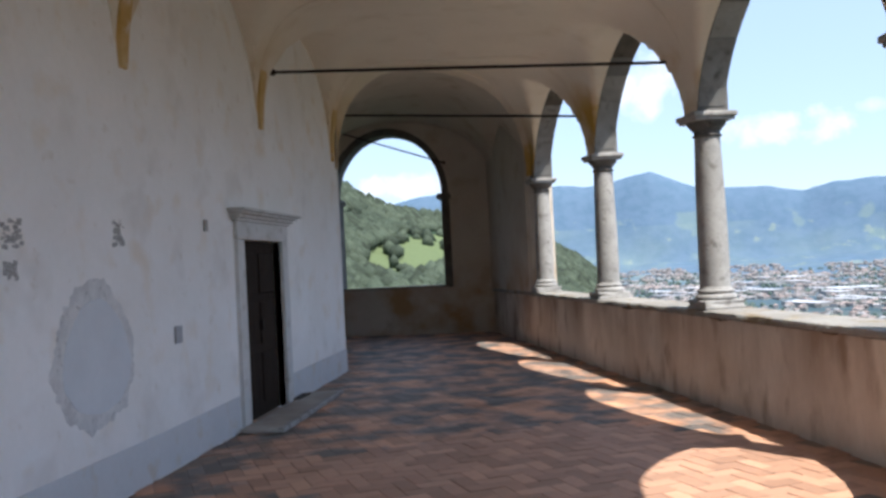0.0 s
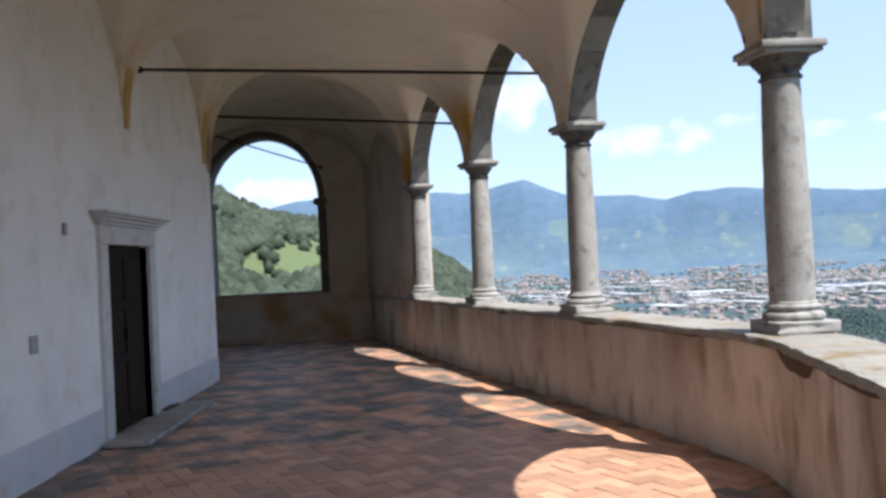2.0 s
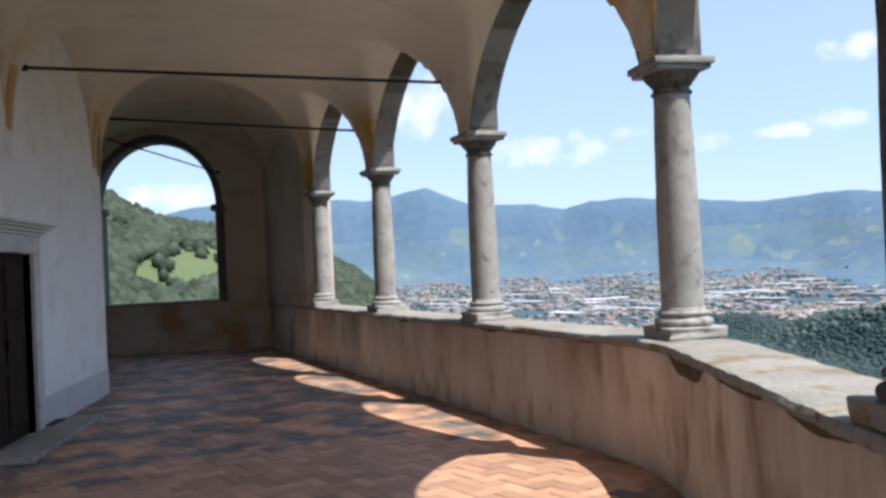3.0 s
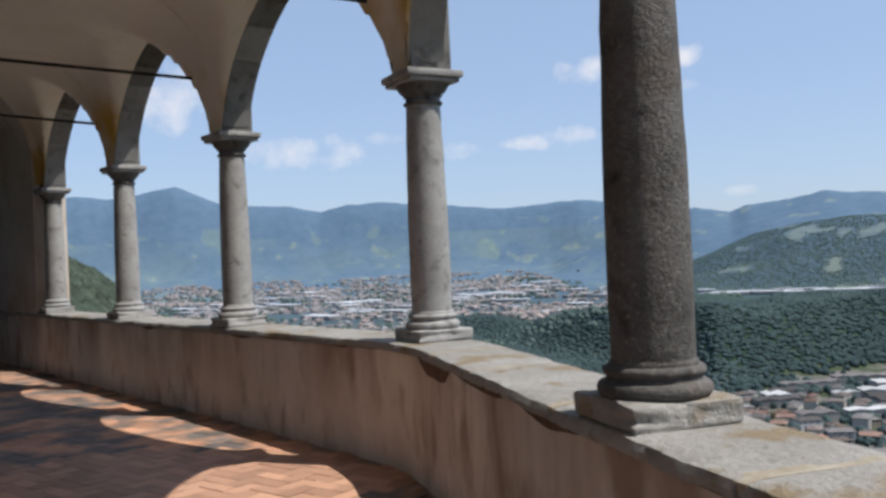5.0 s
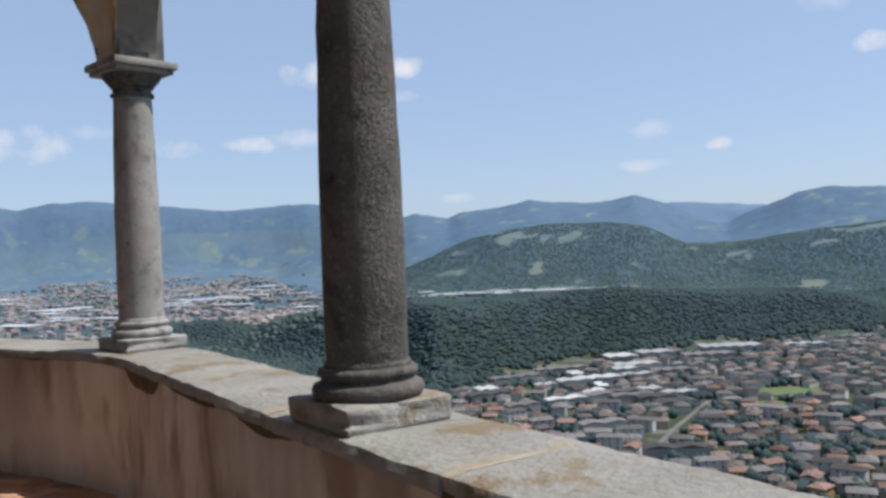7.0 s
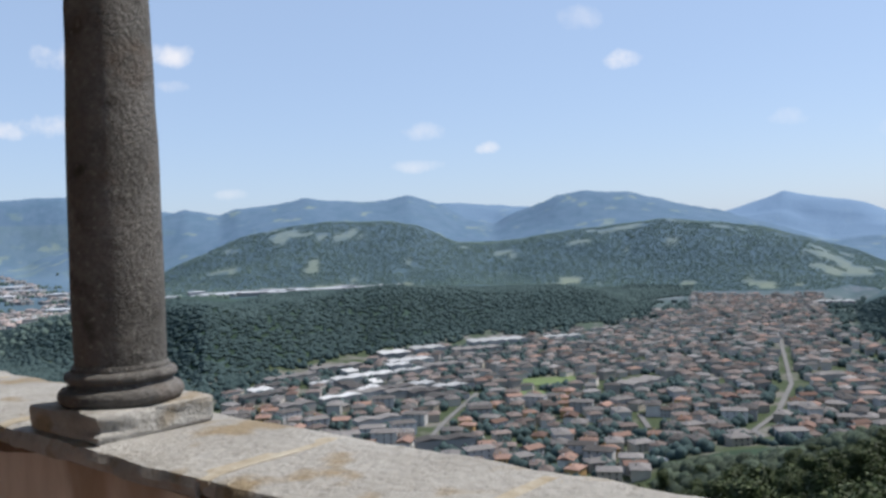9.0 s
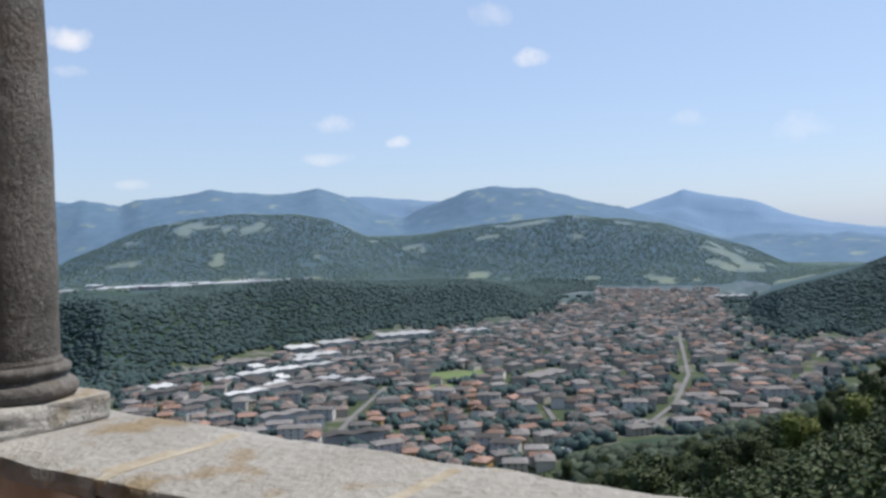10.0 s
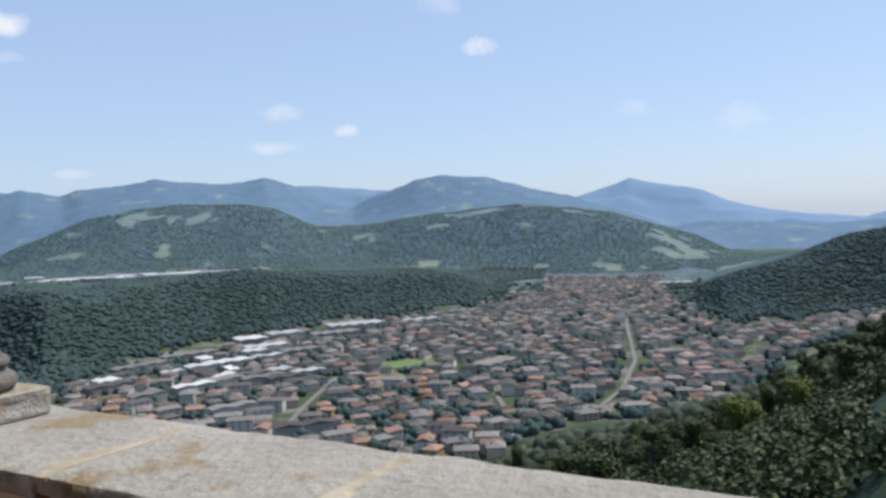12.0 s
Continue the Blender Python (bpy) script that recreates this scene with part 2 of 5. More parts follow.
def part(name, bm, material, parent, label="", smooth=False):
    return bm_obj(name, bm, material, parent, label, smooth)


def box(bm, x0, x1, y0, y1, z0, z1, bevel=0.0, m=None):
    vs = bmesh.ops.create_cube(bm, size=1)["verts"]
    for v in vs:
        v.co = Vector((x0 + (v.co.x + .5) * (x1 - x0), y0 + (v.co.y + .5) * (y1 - y0), z0 + (v.co.z + .5) * (z1 - z0)))
    if bevel:
        es = list({e for v in vs for e in v.link_edges})
        r = bmesh.ops.bevel(bm, geom=es, offset=bevel, segments=2, affect="EDGES", profile=0.5)
        vs = list({v for f in r["faces"] for v in f.verts} | {v for v in vs if v.is_valid})
    if m:
        for v in {v for v in vs if v.is_valid}:
            v.co = m @ v.co
    return vs


def lathe(bm, prof, n=32):
    """A turned body round z from (radius, height) pairs."""
    rings = []
    for r, z in prof:
        rings.append([bm.verts.new((r * math.cos(2 * math.pi * i / n), r * math.sin(2 * math.pi * i / n), z)) for i in range(n)])
    for a, b in zip(rings, rings[1:]):
        for i in range(n):
            bm.faces.new((a[i], a[(i + 1) % n], b[(i + 1) % n], b[i]))
    bm.faces.new(rings[0][::-1])
    bm.faces.new(rings[-1])


def rough_up(bm, amount, scale, seed=0.0):
    for v in bm.verts:
        d = noise.noise_vector(v.co * scale + Vector((seed, seed * 2, -seed)))
        v.co += d * amount


def tube(bm, a, b, r, n=10):
    a, b = Vector(a), Vector(b)
    q = (b - a).to_track_quat("Z", "Y").to_matrix().to_4x4()
    m = Matrix.Translation((a + b) / 2) @ q
    bmesh.ops.create_cone(bm, cap_ends=True, segments=n, radius1=r, radius2=r, depth=(b - a).length, matrix=m)


# ---- plan of the loggia ----
WALL_X, WALL_END = -3.25, 12.93
END_Y = 19.35
COL = [(1.62, -0.85), (2.096, 2.609), (2.713, 6.129), (1.797, 9.399), (0.874, 12.561), (-0.06, 15.85)]
TURN_TO = [-0.12, -0.13, 0.06, 0.26, 0.27, 0.27]      # radians that each column is turned by
CORNER = (-1.03, 19.2)
ZP, ZK, SPRING_RISE = 1.0, 3.127, 1.41


def centre_line():
    """The parapet's middle line, rounded where it bends."""
    pts = [Vector((1.42, -3.8))] + [Vector(c) for c in COL] + [Vector(CORNER)]
    out = [pts[0]]
    for a, b, c in zip(pts, pts[1:], pts[2:]):
        d0, d1 = (a - b).normalized(), (c - b).normalized()
        cut = 0.75
        p0, p2 = b + d0 * cut, b + d1 * cut
        for i in range(9):
            k = i / 8
            out.append(p0 * (1 - k) ** 2 + b * 2 * k * (1 - k) + p2 * k * k)
    out.append(pts[-1])
    fine = []
    for a, b in zip(out, out[1:]):
        n = max(1, int((b - a).length / 0.12))
        fine += [a.lerp(b, i / n) for i in range(n)]
    return fine + [out[-1]]


LINE = centre_line()
RUN = [0.0]
for a, b in zip(LINE, LINE[1:]):
    RUN.append(RUN[-1] + (b - a).length)


def on_line(s):
    """Place and inward normal of the middle line at s metres along it."""
    i = max(0, min(len(RUN) - 2, int(np.searchsorted(RUN, s)) - 1))
    a, b = LINE[i], LINE[i + 1]
    k = (s - RUN[i]) / max(1e-6, RUN[i + 1] - RUN[i])
    lo, hi = LINE[max(0, i - 2)], LINE[min(len(LINE) - 1, i + 3)]
    d = (hi - lo).normalized()
    return a.lerp(b, k), Vector((-d.y, d.x))


def sweep(bm, s0, s1, step, section, jag=0.0, seed=0.0):
    """Sweeps a closed section of (inward, z) pairs along the middle line."""
    n = max(1, int(math.ceil((s1 - s0) / step)))
    rings = []
    for i in range(n + 1):
        p, w = on_line(s0 + (s1 - s0) * i / n)
        ring = []
        for j, (u, z) in enumerate(section):
            q = Vector((p.x + w.x * u, p.y + w.y * u, z))
            if jag:
                d = noise.noise_vector(q * 5.0 + Vector((seed, 0, 0))) + 0.6 * noise.noise_vector(q * 16.0 + Vector((0, seed, 0)))
                q += Vector((w.x * d.x, w.y * d.x, d.z * 0.35)) * jag
            ring.append(bm.verts.new(q))
        rings.append(ring)
    m = len(section)
    for a, b in zip(rings, rings[1:]):
        for j in range(m):
            bm.faces.new((a[j], a[(j + 1) % m], b[(j + 1) % m], b[j]))
    bm.faces.new(rings[0][::-1])
    bm.faces.new(rings[-1])


# ---- floor ----
bm = bmesh.new()
box(bm, -8.2, 3.4, -4.4, END_Y + 0.2, -0.30, -0.012)
floor = tagged(bm_obj("floor", bm, BED), "worn floor of red-brown terracotta bricks laid in herringbone", "floor", kind="structure")

# ---- church wall with its door opening ----
DY0, DY1, DZ = 8.55, 9.83, 2.0
bm = bmesh.new()
box(bm, WALL_X - 0.55, WALL_X, -4.4, DY0, -0.3, 5.6)
box(bm, WALL_X - 0.55, WALL_X, DY1, WALL_END, -0.3, 5.6)
box(bm, WALL_X - 0.55, WALL_X, DY0, DY1, DZ, 5.6)
box(bm, -8.2, WALL_X - 0.55, WALL_END - 0.5, WALL_END, -0.3, 5.6)
wall_west = tagged(bm_obj("wall_west", bm, PLASTER), "white limewashed plaster wall, patchy and stained", "wall", kind="structure")
bm = bmesh.new()
for a, b in ((-4.2, DY0 - 0.25), (DY1 + 0.25, WALL_END + 0.012)):
    box(bm, WALL_X + 0.001, WALL_X + 0.012, a, b, 0, 0.36)
box(bm, -8.0, WALL_X + 0.012, WALL_END + 0.001, WALL_END + 0.013, 0, 0.36)
bmesh.ops.subdivide_edges(bm, edges=bm.edges[:], cuts=6, use_grid_fill=True)
rough_up(bm, 0.006, 2.0)
for v in bm.verts:
    if v.co.z > 0.33:
        v.co.z += 0.02 * noise.noise(v.co * 1.7)
dado = tagged(bm_obj("baseboard", bm, DADO), "faded blue-grey painted dado along the wall foot", "dado", kind="structure")

# unseen back wall, opened wide to add light, and far side close the place
bm = bmesh.new()
box(bm, -3.8, -3.1, -4.9, -4.4, -0.3, 5.6)
box(bm, 1.25, 1.9, -4.9, -4.4, -0.3, 5.6)
box(bm, -3.1, 1.25, -4.9, -4.4, -0.3, 0.1)
box(bm, -3.1, 1.25, -4.9, -4.4, 5.0, 5.6)
tagged(bm_obj("wall_south", bm, PLASTER), "unseen white plaster end wall, opened wide to let in light", "wall", kind="structure")
bm = bmesh.new()
box(bm, -8.7, -8.2, WALL_END - 0.5, END_Y + 0.5, -0.3, 5.6)
tagged(bm_obj("wall_far", bm, END_PLASTER), "plain grey plaster closing wall", "wall", kind="structure")

# ---- end wall with its arched opening ----
OX0, OX1, SILL, OSP, ORISE = -4.98, -2.37, 1.07, 3.27, 1.47


def strip_wall(bm, pos, nrm, n, thick, low, high):
    """A wall from columns of (low, high) along a line: pos(k) in plan, nrm its outward normal."""
    rows = []
    for i in range(n + 1):
        p = pos(i / n)
        a, b = low(i / n), high(i / n)
        rows.append([bm.verts.new((p.x + nrm.x * t, p.y + nrm.y * t, z)) for t, z in ((0, a), (thick, a), (thick, b), (0, b))])
    for a, b in zip(rows, rows[1:]):
        for j in range(4):
            bm.faces.new((a[j], a[(j + 1) % 4], b[(j + 1) % 4], b[j]))
    bm.faces.new(rows[0][::-1])
    bm.faces.new(rows[-1])


bm = bmesh.new()
box(bm, -8.2, OX0, END_Y, END_Y + 0.5, -0.3, 5.6)
box(bm, OX1, CORNER[0] + 0.5, END_Y, END_Y + 0.5, -0.3, 5.6)
box(bm, OX0, OX1, END_Y, END_Y + 0.5, -0.3, SILL)
strip_wall(bm, lambda k: Vector((OX0 + (OX1 - OX0) * k, END_Y)), Vector((0, 1)), 40, 0.5,
           lambda k: OSP + ORISE * math.sqrt(max(0, 1 - (2 * k - 1) ** 2)), lambda k: 5.6)
tagged(bm_obj("wall_north", bm, END_PLASTER), "grey plaster end wall with an arched opening, shade put into its tone", "wall", kind="structure")
# dark stone lining of the opening
bm = bmesh.new()
for x0, x1 in ((OX0 - 0.02, OX0 + 0.10), (OX1 - 0.04, OX1 + 0.15)):
    box(bm, x0, x1, END_Y - 0.04, END_Y + 0.52, SILL, OSP - 0.14, 0.012)
for x0, x1 in ((OX0 - 0.06, OX0 + 0.16), (OX1 - 0.14, OX1 + 0.19)):
    box(bm, x0, x1, END_Y - 0.08, END_Y + 0.56, OSP - 0.14, OSP - 0.06, 0.012)
    box(bm, x0 + 0.02, x1 - 0.02, END_Y - 0.06, END_Y + 0.54, OSP - 0.06, OSP - 0.002, 0.012)
n = 36
rings = []
for i in range(n + 1):
    a = math.pi * i / n
    c, sn = math.cos(a), math.sin(a)
    hw, cx = (OX1 - OX0) / 2, (OX0 + OX1) / 2
    rings.append([bm.verts.new((cx + (hw + d) * c, y, OSP + (ORISE + d) * sn)) for d, y in ((-0.03, END_Y - 0.03), (0.13, END_Y - 0.03), (0.13, END_Y + 0.002), (-0.03, END_Y + 0.51))])
for a, b in zip(rings, rings[1:]):
    for j in range(4):
        bm.faces.new((a[j], a[(j + 1) % 4], b[(j + 1) % 4], b[j]))
rough_up(bm, 0.008, 6)
window_lining = tagged(bm_obj("window_1", bm, surface("dark_stone", (0.09, 0.085, 0.08), (0.17, 0.16, 0.145), scale=4, fine=40, bump=0.5, dist=0.008)),
                       "dark stone lining of the open arched window", "window", kind="structure")
bm = bmesh.new()
box(bm, OX0 - 0.05, OX1 + 0.05, END_Y - 0.05, END_Y + 0.55, SILL + 0.003, SILL + 0.05, 0.012)
bmesh.ops.subdivide_edges(bm, edges=bm.edges[:], cuts=3)
rough_up(bm, 0.012, 7)
part("window_sill", bm, MORTAR, window_lining)

# solid wall between the last column and the corner
bm = bmesh.new()
c1, cc = Vector(COL[5]), Vector(CORNER)
d1 = (cc - c1).normalized()
nin = Vector((-d1.y, d1.x))
mrot = Matrix.Translation((c1.x, c1.y, 0)) @ Matrix(((d1.x, nin.x, 0, 0), (d1.y, nin.y, 0, 0), (0, 0, 1, 0), (0, 0, 0, 1)))
box(bm, 0.30, (cc - c1).length + 0.5, -0.30, 0.24, 0.9, 5.6, m=mrot)
box(bm, 0.24, 0.42, -0.20, 0.20, 1.0, 3.0, m=mrot)
tagged(bm_obj("wall_east", bm, END_PLASTER), "grey plaster wall beside the last column, shade put into its tone", "wall", kind="structure")

# ---- parapet ----
bm = bmesh.new()
sweep(bm, 0, RUN[-1], 0.12, [(0.24, -0.2), (0.24, 0.45), (0.24, 0.80), (0.24, 0.925), (-0.31, 0.925), (-0.31, 0.0), (-0.34, -9.0), (0.2, -9.0)], jag=0.012)
parapet = tagged(bm_obj("parapet", bm, ROUGH_PLASTER, smooth=True), "weathered ochre-brown plaster parapet, stained and flaking below its coping", "parapet", kind="structure")

def bare_patch(s0, s1, depth, seed):
    """Where plaster has come off under the coping: a dark ragged strip, lowest at its middle."""
    bm = bmesh.new()
    n = 26
    rows = []
    for i in range(n + 1):
        k = i / n
        p, w = on_line(s0 + (s1 - s0) * k)
        dz = depth * max(0.04, math.sin(math.pi * k) ** 0.8 * (0.8 + 0.5 * noise.noise(Vector((k * 2.6, seed, 0)))) + 0.06 * noise.noise(Vector((k * 17, seed, 2))))
        rows.append([bm.verts.new((p.x + w.x * u, p.y + w.y * u, z)) for u, z in ((0.225, 0.945), (0.254, 0.945), (0.252, 0.945 - dz * 0.6), (0.247, 0.945 - dz), (0.225, 0.945 - dz))])
    for a, b in zip(rows, rows[1:]):
        for j in range(5):
            bm.faces.new((a[j], a[(j + 1) % 5], b[(j + 1) % 5], b[j]))
    return part("bare_patch", bm, BROKEN, parapet, "dark bare masonry where plaster fell")


def along(y):
    """Metres along the middle line at a given y."""
    return float(np.interp(y, [p.y for p in LINE], RUN))


BARE = ((4.75, 5.65, 0.17), (3.6, 4.7, 0.05), (2.7, 3.5, 0.07), (1.2, 1.9, 0.05), (6.9, 7.3, 0.04), (8.6, 9.2, 0.04), (11.0, 11.6, 0.04))
for y0, y1, dp in BARE:
    bare_patch(along(y0), along(y1), dp, y0 * 3.3)

# ---- columns ----
def column(stone):
    root = new("column")
    bm = bmesh.new()
    box(bm, -0.235, 0.235, -0.235, 0.235, 0.0, 0.095, 0.012)
    bmesh.ops.subdivide_edges(bm, edges=[e for e in bm.edges if e.calc_length() > 0.06], cuts=5, use_grid_fill=True)
    rough_up(bm, 0.010, 9, 3)
    for v in bm.verts:
        v.co.z = max(v.co.z, 0.0)
        if abs(v.co.x) > 0.21 and v.co.z > 0.03:
            v.co.x -= math.copysign(0.03, v.co.x) * max(0.0, noise.noise(Vector((v.co.y * 9, v.co.z * 22, v.co.x * 3))))
        if abs(v.co.y) > 0.21 and v.co.z > 0.03:
            v.co.y -= math.copysign(0.03, v.co.y) * max(0.0, noise.noise(Vector((v.co.x * 9, v.co.z * 22, v.co.y * 3))))
    part("plinth", bm, SLAB if stone == STONE else stone, root, "chipped grey stone plinth" if stone == STONE else "", smooth=True)
    bm = bmesh.new()
    prof = []
    for i in range(9):
        a = -math.pi / 2 + math.pi * i / 8
        prof.append((0.190 + 0.030 * math.cos(a), 0.125 + 0.031 * math.sin(a)))
    prof += [(0.186, 0.160), (0.180, 0.172)]
    for i in range(7):
        a = -math.pi / 2 + math.pi * i / 6
        prof.append((0.180 + 0.018 * math.cos(a), 0.192 + 0.018 * math.sin(a)))
    prof += [(0.172, 0.214), (0.172, 0.224), (0.163, 0.235)]
    lathe(bm, prof, 40)
    rough_up(bm, 0.004, 12)
    part("base", bm, stone, root, smooth=True)
    bm = bmesh.new()
    prof = []
    for i in range(15):
        k = i / 14
        prof.append((0.162 - 0.026 * k ** 1.7 + 0.004 * math.sin(math.pi * k), 0.232 + k * 1.638))
    lathe(bm, prof, 40)
    rough_up(bm, 0.004, 7, 5)
    part("shaft", bm, stone, root, smooth=True)
    bm = bmesh.new()
    prof = [(0.137, 1.866)]
    for i in range(7):
        a = -math.pi / 2 + math.pi * i / 6
        prof.append((0.142 + 0.016 * math.cos(a), 1.886 + 0.014 * math.sin(a)))
    prof += [(0.138, 1.905), (0.140, 1.935), (0.158, 1.945), (0.160, 1.957), (0.172, 1.968), (0.196, 1.995), (0.210, 2.025), (0.212, 2.035)]
    lathe(bm, prof, 40)
    rough_up(bm, 0.004, 9, 2)
    part("capital", bm, STONE, root, "dark moulded capital", smooth=True)
    bm = bmesh.new()
    box(bm, -0.222, 0.222, -0.222, 0.222, 2.036, 2.068, 0.006)
    box(bm, -0.247, 0.247, -0.247, 0.247, 2.070, ZK - ZP, 0.012)
    bmesh.ops.subdivide_edges(bm, edges=[e for e in bm.edges if e.calc_length() > 0.08], cuts=4, use_grid_fill=True)
    rough_up(bm, 0.006, 9, 6)
    part("abacus", bm, stone, root, smooth=True)
    return root


# the near column's stone is set darker than its neighbours'
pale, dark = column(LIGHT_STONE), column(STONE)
tagged(pale, "pale grey limestone column with round base on the parapet", "column", "columns of the arcade")
tagged(dark, "dark pitted stone column on the parapet", "column", "columns of the arcade")
placed = False
for i, (c, th) in enumerate(zip(COL, TURN_TO)):
    m = Matrix.Translation((c[0], c[1], ZP)) @ Matrix.Rotation(th, 4, "Z")
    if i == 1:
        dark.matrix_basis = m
    elif not placed:
        pale.matrix_basis, placed = m, True
    else:
        copy_thing(pale, m @ Matrix.Rotation(math.pi / 2 * (i % 4), 4, "Z"))


# ---- arcade ----
def arch_profile(u):
    """Height of the depressed pointed arch, 0 to 1, at u from 0 (crown) to 1 (springing)."""
    return (1 - min(1, abs(u)) ** 1.5) ** 0.6


ARCADE_TOP, HALF, HALF_IN = 5.5, 0.13, 0.18
for bay in range(5):
    a, b = Vector(COL[bay]), Vector(COL[bay + 1])
    d = (b - a).normalized()
    w = Vector((-d.y, d.x))            # into the loggia
    L = (b - a).length
    s0, s1 = 0.17, L - 0.17
    rise = SPRING_RISE
    mid, half = (s0 + s1) / 2, (s1 - s0) / 2
    bm = bmesh.new()
    strip_wall(bm, lambda k: a + d * (s0 + (s1 - s0) * k) + w * HALF_IN, -w, 48, HALF + HALF_IN,
               lambda k: ZK + 0.12 + rise * arch_profile(2 * k - 1), lambda k: ARCADE_TOP)
    arcade = tagged(bm_obj("wall_arcade_%d" % (bay + 1), bm, VAULT), "plastered arcade wall over a stone arch", "wall", kind="structure")
    # voussoirs
    cuts = [0.0, 0.11, 0.21, 0.30, 0.5, 0.70, 0.79, 0.89, 1.0]
    for k0, k1 in zip(cuts, cuts[1:]):
        bm = bmesh.new()
        rows = []
        n = 7
        for i in range(n + 1):
            k = k0 + 0.0016 + (k1 - k0 - 0.0032) * i / n
            s = s0 + (s1 - s0) * k
            z = ZK + 0.002 + rise * arch_profile(2 * k - 1)
            p = a + d * s
            rows.append([bm.verts.new((p.x + w.x * t, p.y + w.y * t, zz)) for t, zz in ((HALF_IN - 0.012, z), (-HALF - 0.012, z), (-HALF - 0.012, z + 0.117), (HALF_IN - 0.012, z + 0.117))])
        for r0, r1 in zip(rows, rows[1:]):
            for j in range(4):
                bm.faces.new((r0[j], r0[(j + 1) % 4], r1[(j + 1) % 4], r1[j]))
        bm.faces.new(rows[0][::-1])
        bm.faces.new(rows[-1])
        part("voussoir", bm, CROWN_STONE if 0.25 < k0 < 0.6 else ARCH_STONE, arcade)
for i, (c, th) in enumerate(zip(COL, TURN_TO)):
    bm = bmesh.new()
    m = Matrix.Translation((c[0], c[1], 0)) @ Matrix.Rotation(th, 4, "Z")
    box(bm, -0.17, 0.185, -0.165, 0.165, ZK + 0.001, ARCADE_TOP, 0.008, m=m)
    tagged(bm_obj("wall_pier_%d" % (i + 1), bm, ARCH_STONE), "grey stone springer block above a column", "pier", kind="structure")


# ---- vaults ----
DIAG_FOOT, DIAG_RISE = 3.2, 1.78
BAND = 0.10                                            # half width of the transverse bands


def barrel(u, n=7.0, m=0.55):
    """Height of a vault across the loggia: steep at the walls, flat at the crown."""
    return max(0.0, 1 - abs(2 * u - 1) ** n) ** m


def vault_bay(bm, l0, l1, r0, r1, zl=3.33, zr=3.137, rise=1.48, cross=1.50, nu=44, nv=36, shape=(7.0, 0.55), end=None):
    """One groin bay over the corners l0, l1 (church side) and r0, r1 (arcade side)."""
    grid = []
    reach = (r1 - r0).length
    span = reach / (reach + 2 * BAND - 0.34)
    for i in range(nu + 1):
        u = 0.5 - 0.5 * math.cos(math.pi * i / nu)
        row = []
        for j in range(nv + 1):
            v = 0.5 - 0.5 * math.cos(math.pi * j / nv)
            p = (l0.lerp(l1, v)).lerp(r0.lerp(r1, v), u)
            zs = zl + (zr - zl) * u
            za = zs + rise * barrel(u, *shape)
            if end:
                za = za * (1 - v) + (zs + end[0] * barrel(u, end[1], end[2])) * v
            fit_arch = arch_profile((2 * v - 1) * span)
            zb = zs + SPRING_RISE * fit_arch * u + cross * math.sqrt(max(0, 1 - (2 * v - 1) ** 2)) * (1 - u)
            z = max(za, zb) + 0.10 * math.sin(math.pi * u) * math.sin(math.pi * v)
            row.append(bm.verts.new((p.x, p.y, z)))
        grid.append(row)
    for i in range(nu):
        for j in range(nv):
            bm.faces.new((grid[i][j], grid[i + 1][j], grid[i + 1][j + 1], grid[i][j + 1]))
    return grid


def inner(c, th, off=0.0):
    """Arcade point on the inner face over a column, shifted along the arcade by off."""
    along = Vector((-math.sin(th), math.cos(th)))
    return Vector(c) + Vector((-math.cos(th), -math.sin(th))) * (HALF_IN - 0.005) + along * off


CORBEL_Y = [-0.75, 2.75, 6.15, 9.33, 12.60]
TURN_FOOT = Vector((WALL_X - 0.01, WALL_END - 0.10))   # where the loggia turns round the church's corner
for bay in range(5):
    bm = bmesh.new()
    if bay < 4:
        l0, l1 = Vector((WALL_X - 0.01, CORBEL_Y[bay] + BAND)), Vector((WALL_X - 0.01, CORBEL_Y[bay + 1] - BAND))
    else:
        l0, l1 = Vector((WALL_X - 0.01, CORBEL_Y[4] + BAND)), TURN_FOOT
    r0, r1 = inner(COL[bay], TURN_TO[bay], BAND), inner(COL[bay + 1], TURN_TO[bay + 1], -BAND)
    vault_bay(bm, l0, l1, r0, r1, end=(1.84, 2.4, 0.42) if bay == 4 else None)
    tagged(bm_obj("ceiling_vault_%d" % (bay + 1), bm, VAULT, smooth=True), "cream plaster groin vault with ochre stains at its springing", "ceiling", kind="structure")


def band(name, pl, pr, al0, al1, hw, height, z0, z1, depth, material, label):
    """A transverse band of the vault from the wall point pl to the arcade point pr."""
    bm = bmesh.new()
    n = 60
    rows = []
    for k in range(n + 1):
        u = 0.5 - 0.5 * math.cos(math.pi * k / n)
        p, al = pl.lerp(pr, u), al0.lerp(al1, u)
        z = z0 + (z1 - z0) * u + height(u)
        q0, q1 = p - al * hw, p + al * hw
        rows.append([bm.verts.new((q0.x, q0.y, z)), bm.verts.new((q1.x, q1.y, z)), bm.verts.new((q1.x, q1.y, z + depth)), bm.verts.new((q0.x, q0.y, z + depth))])
    for a, b in zip(rows, rows[1:]):
        for j in range(4):
            bm.faces.new((a[j], a[(j + 1) % 4], b[(j + 1) % 4], b[j]))
    return tagged(bm_obj(name, bm, material, smooth=True), label, "ceiling", kind="structure")


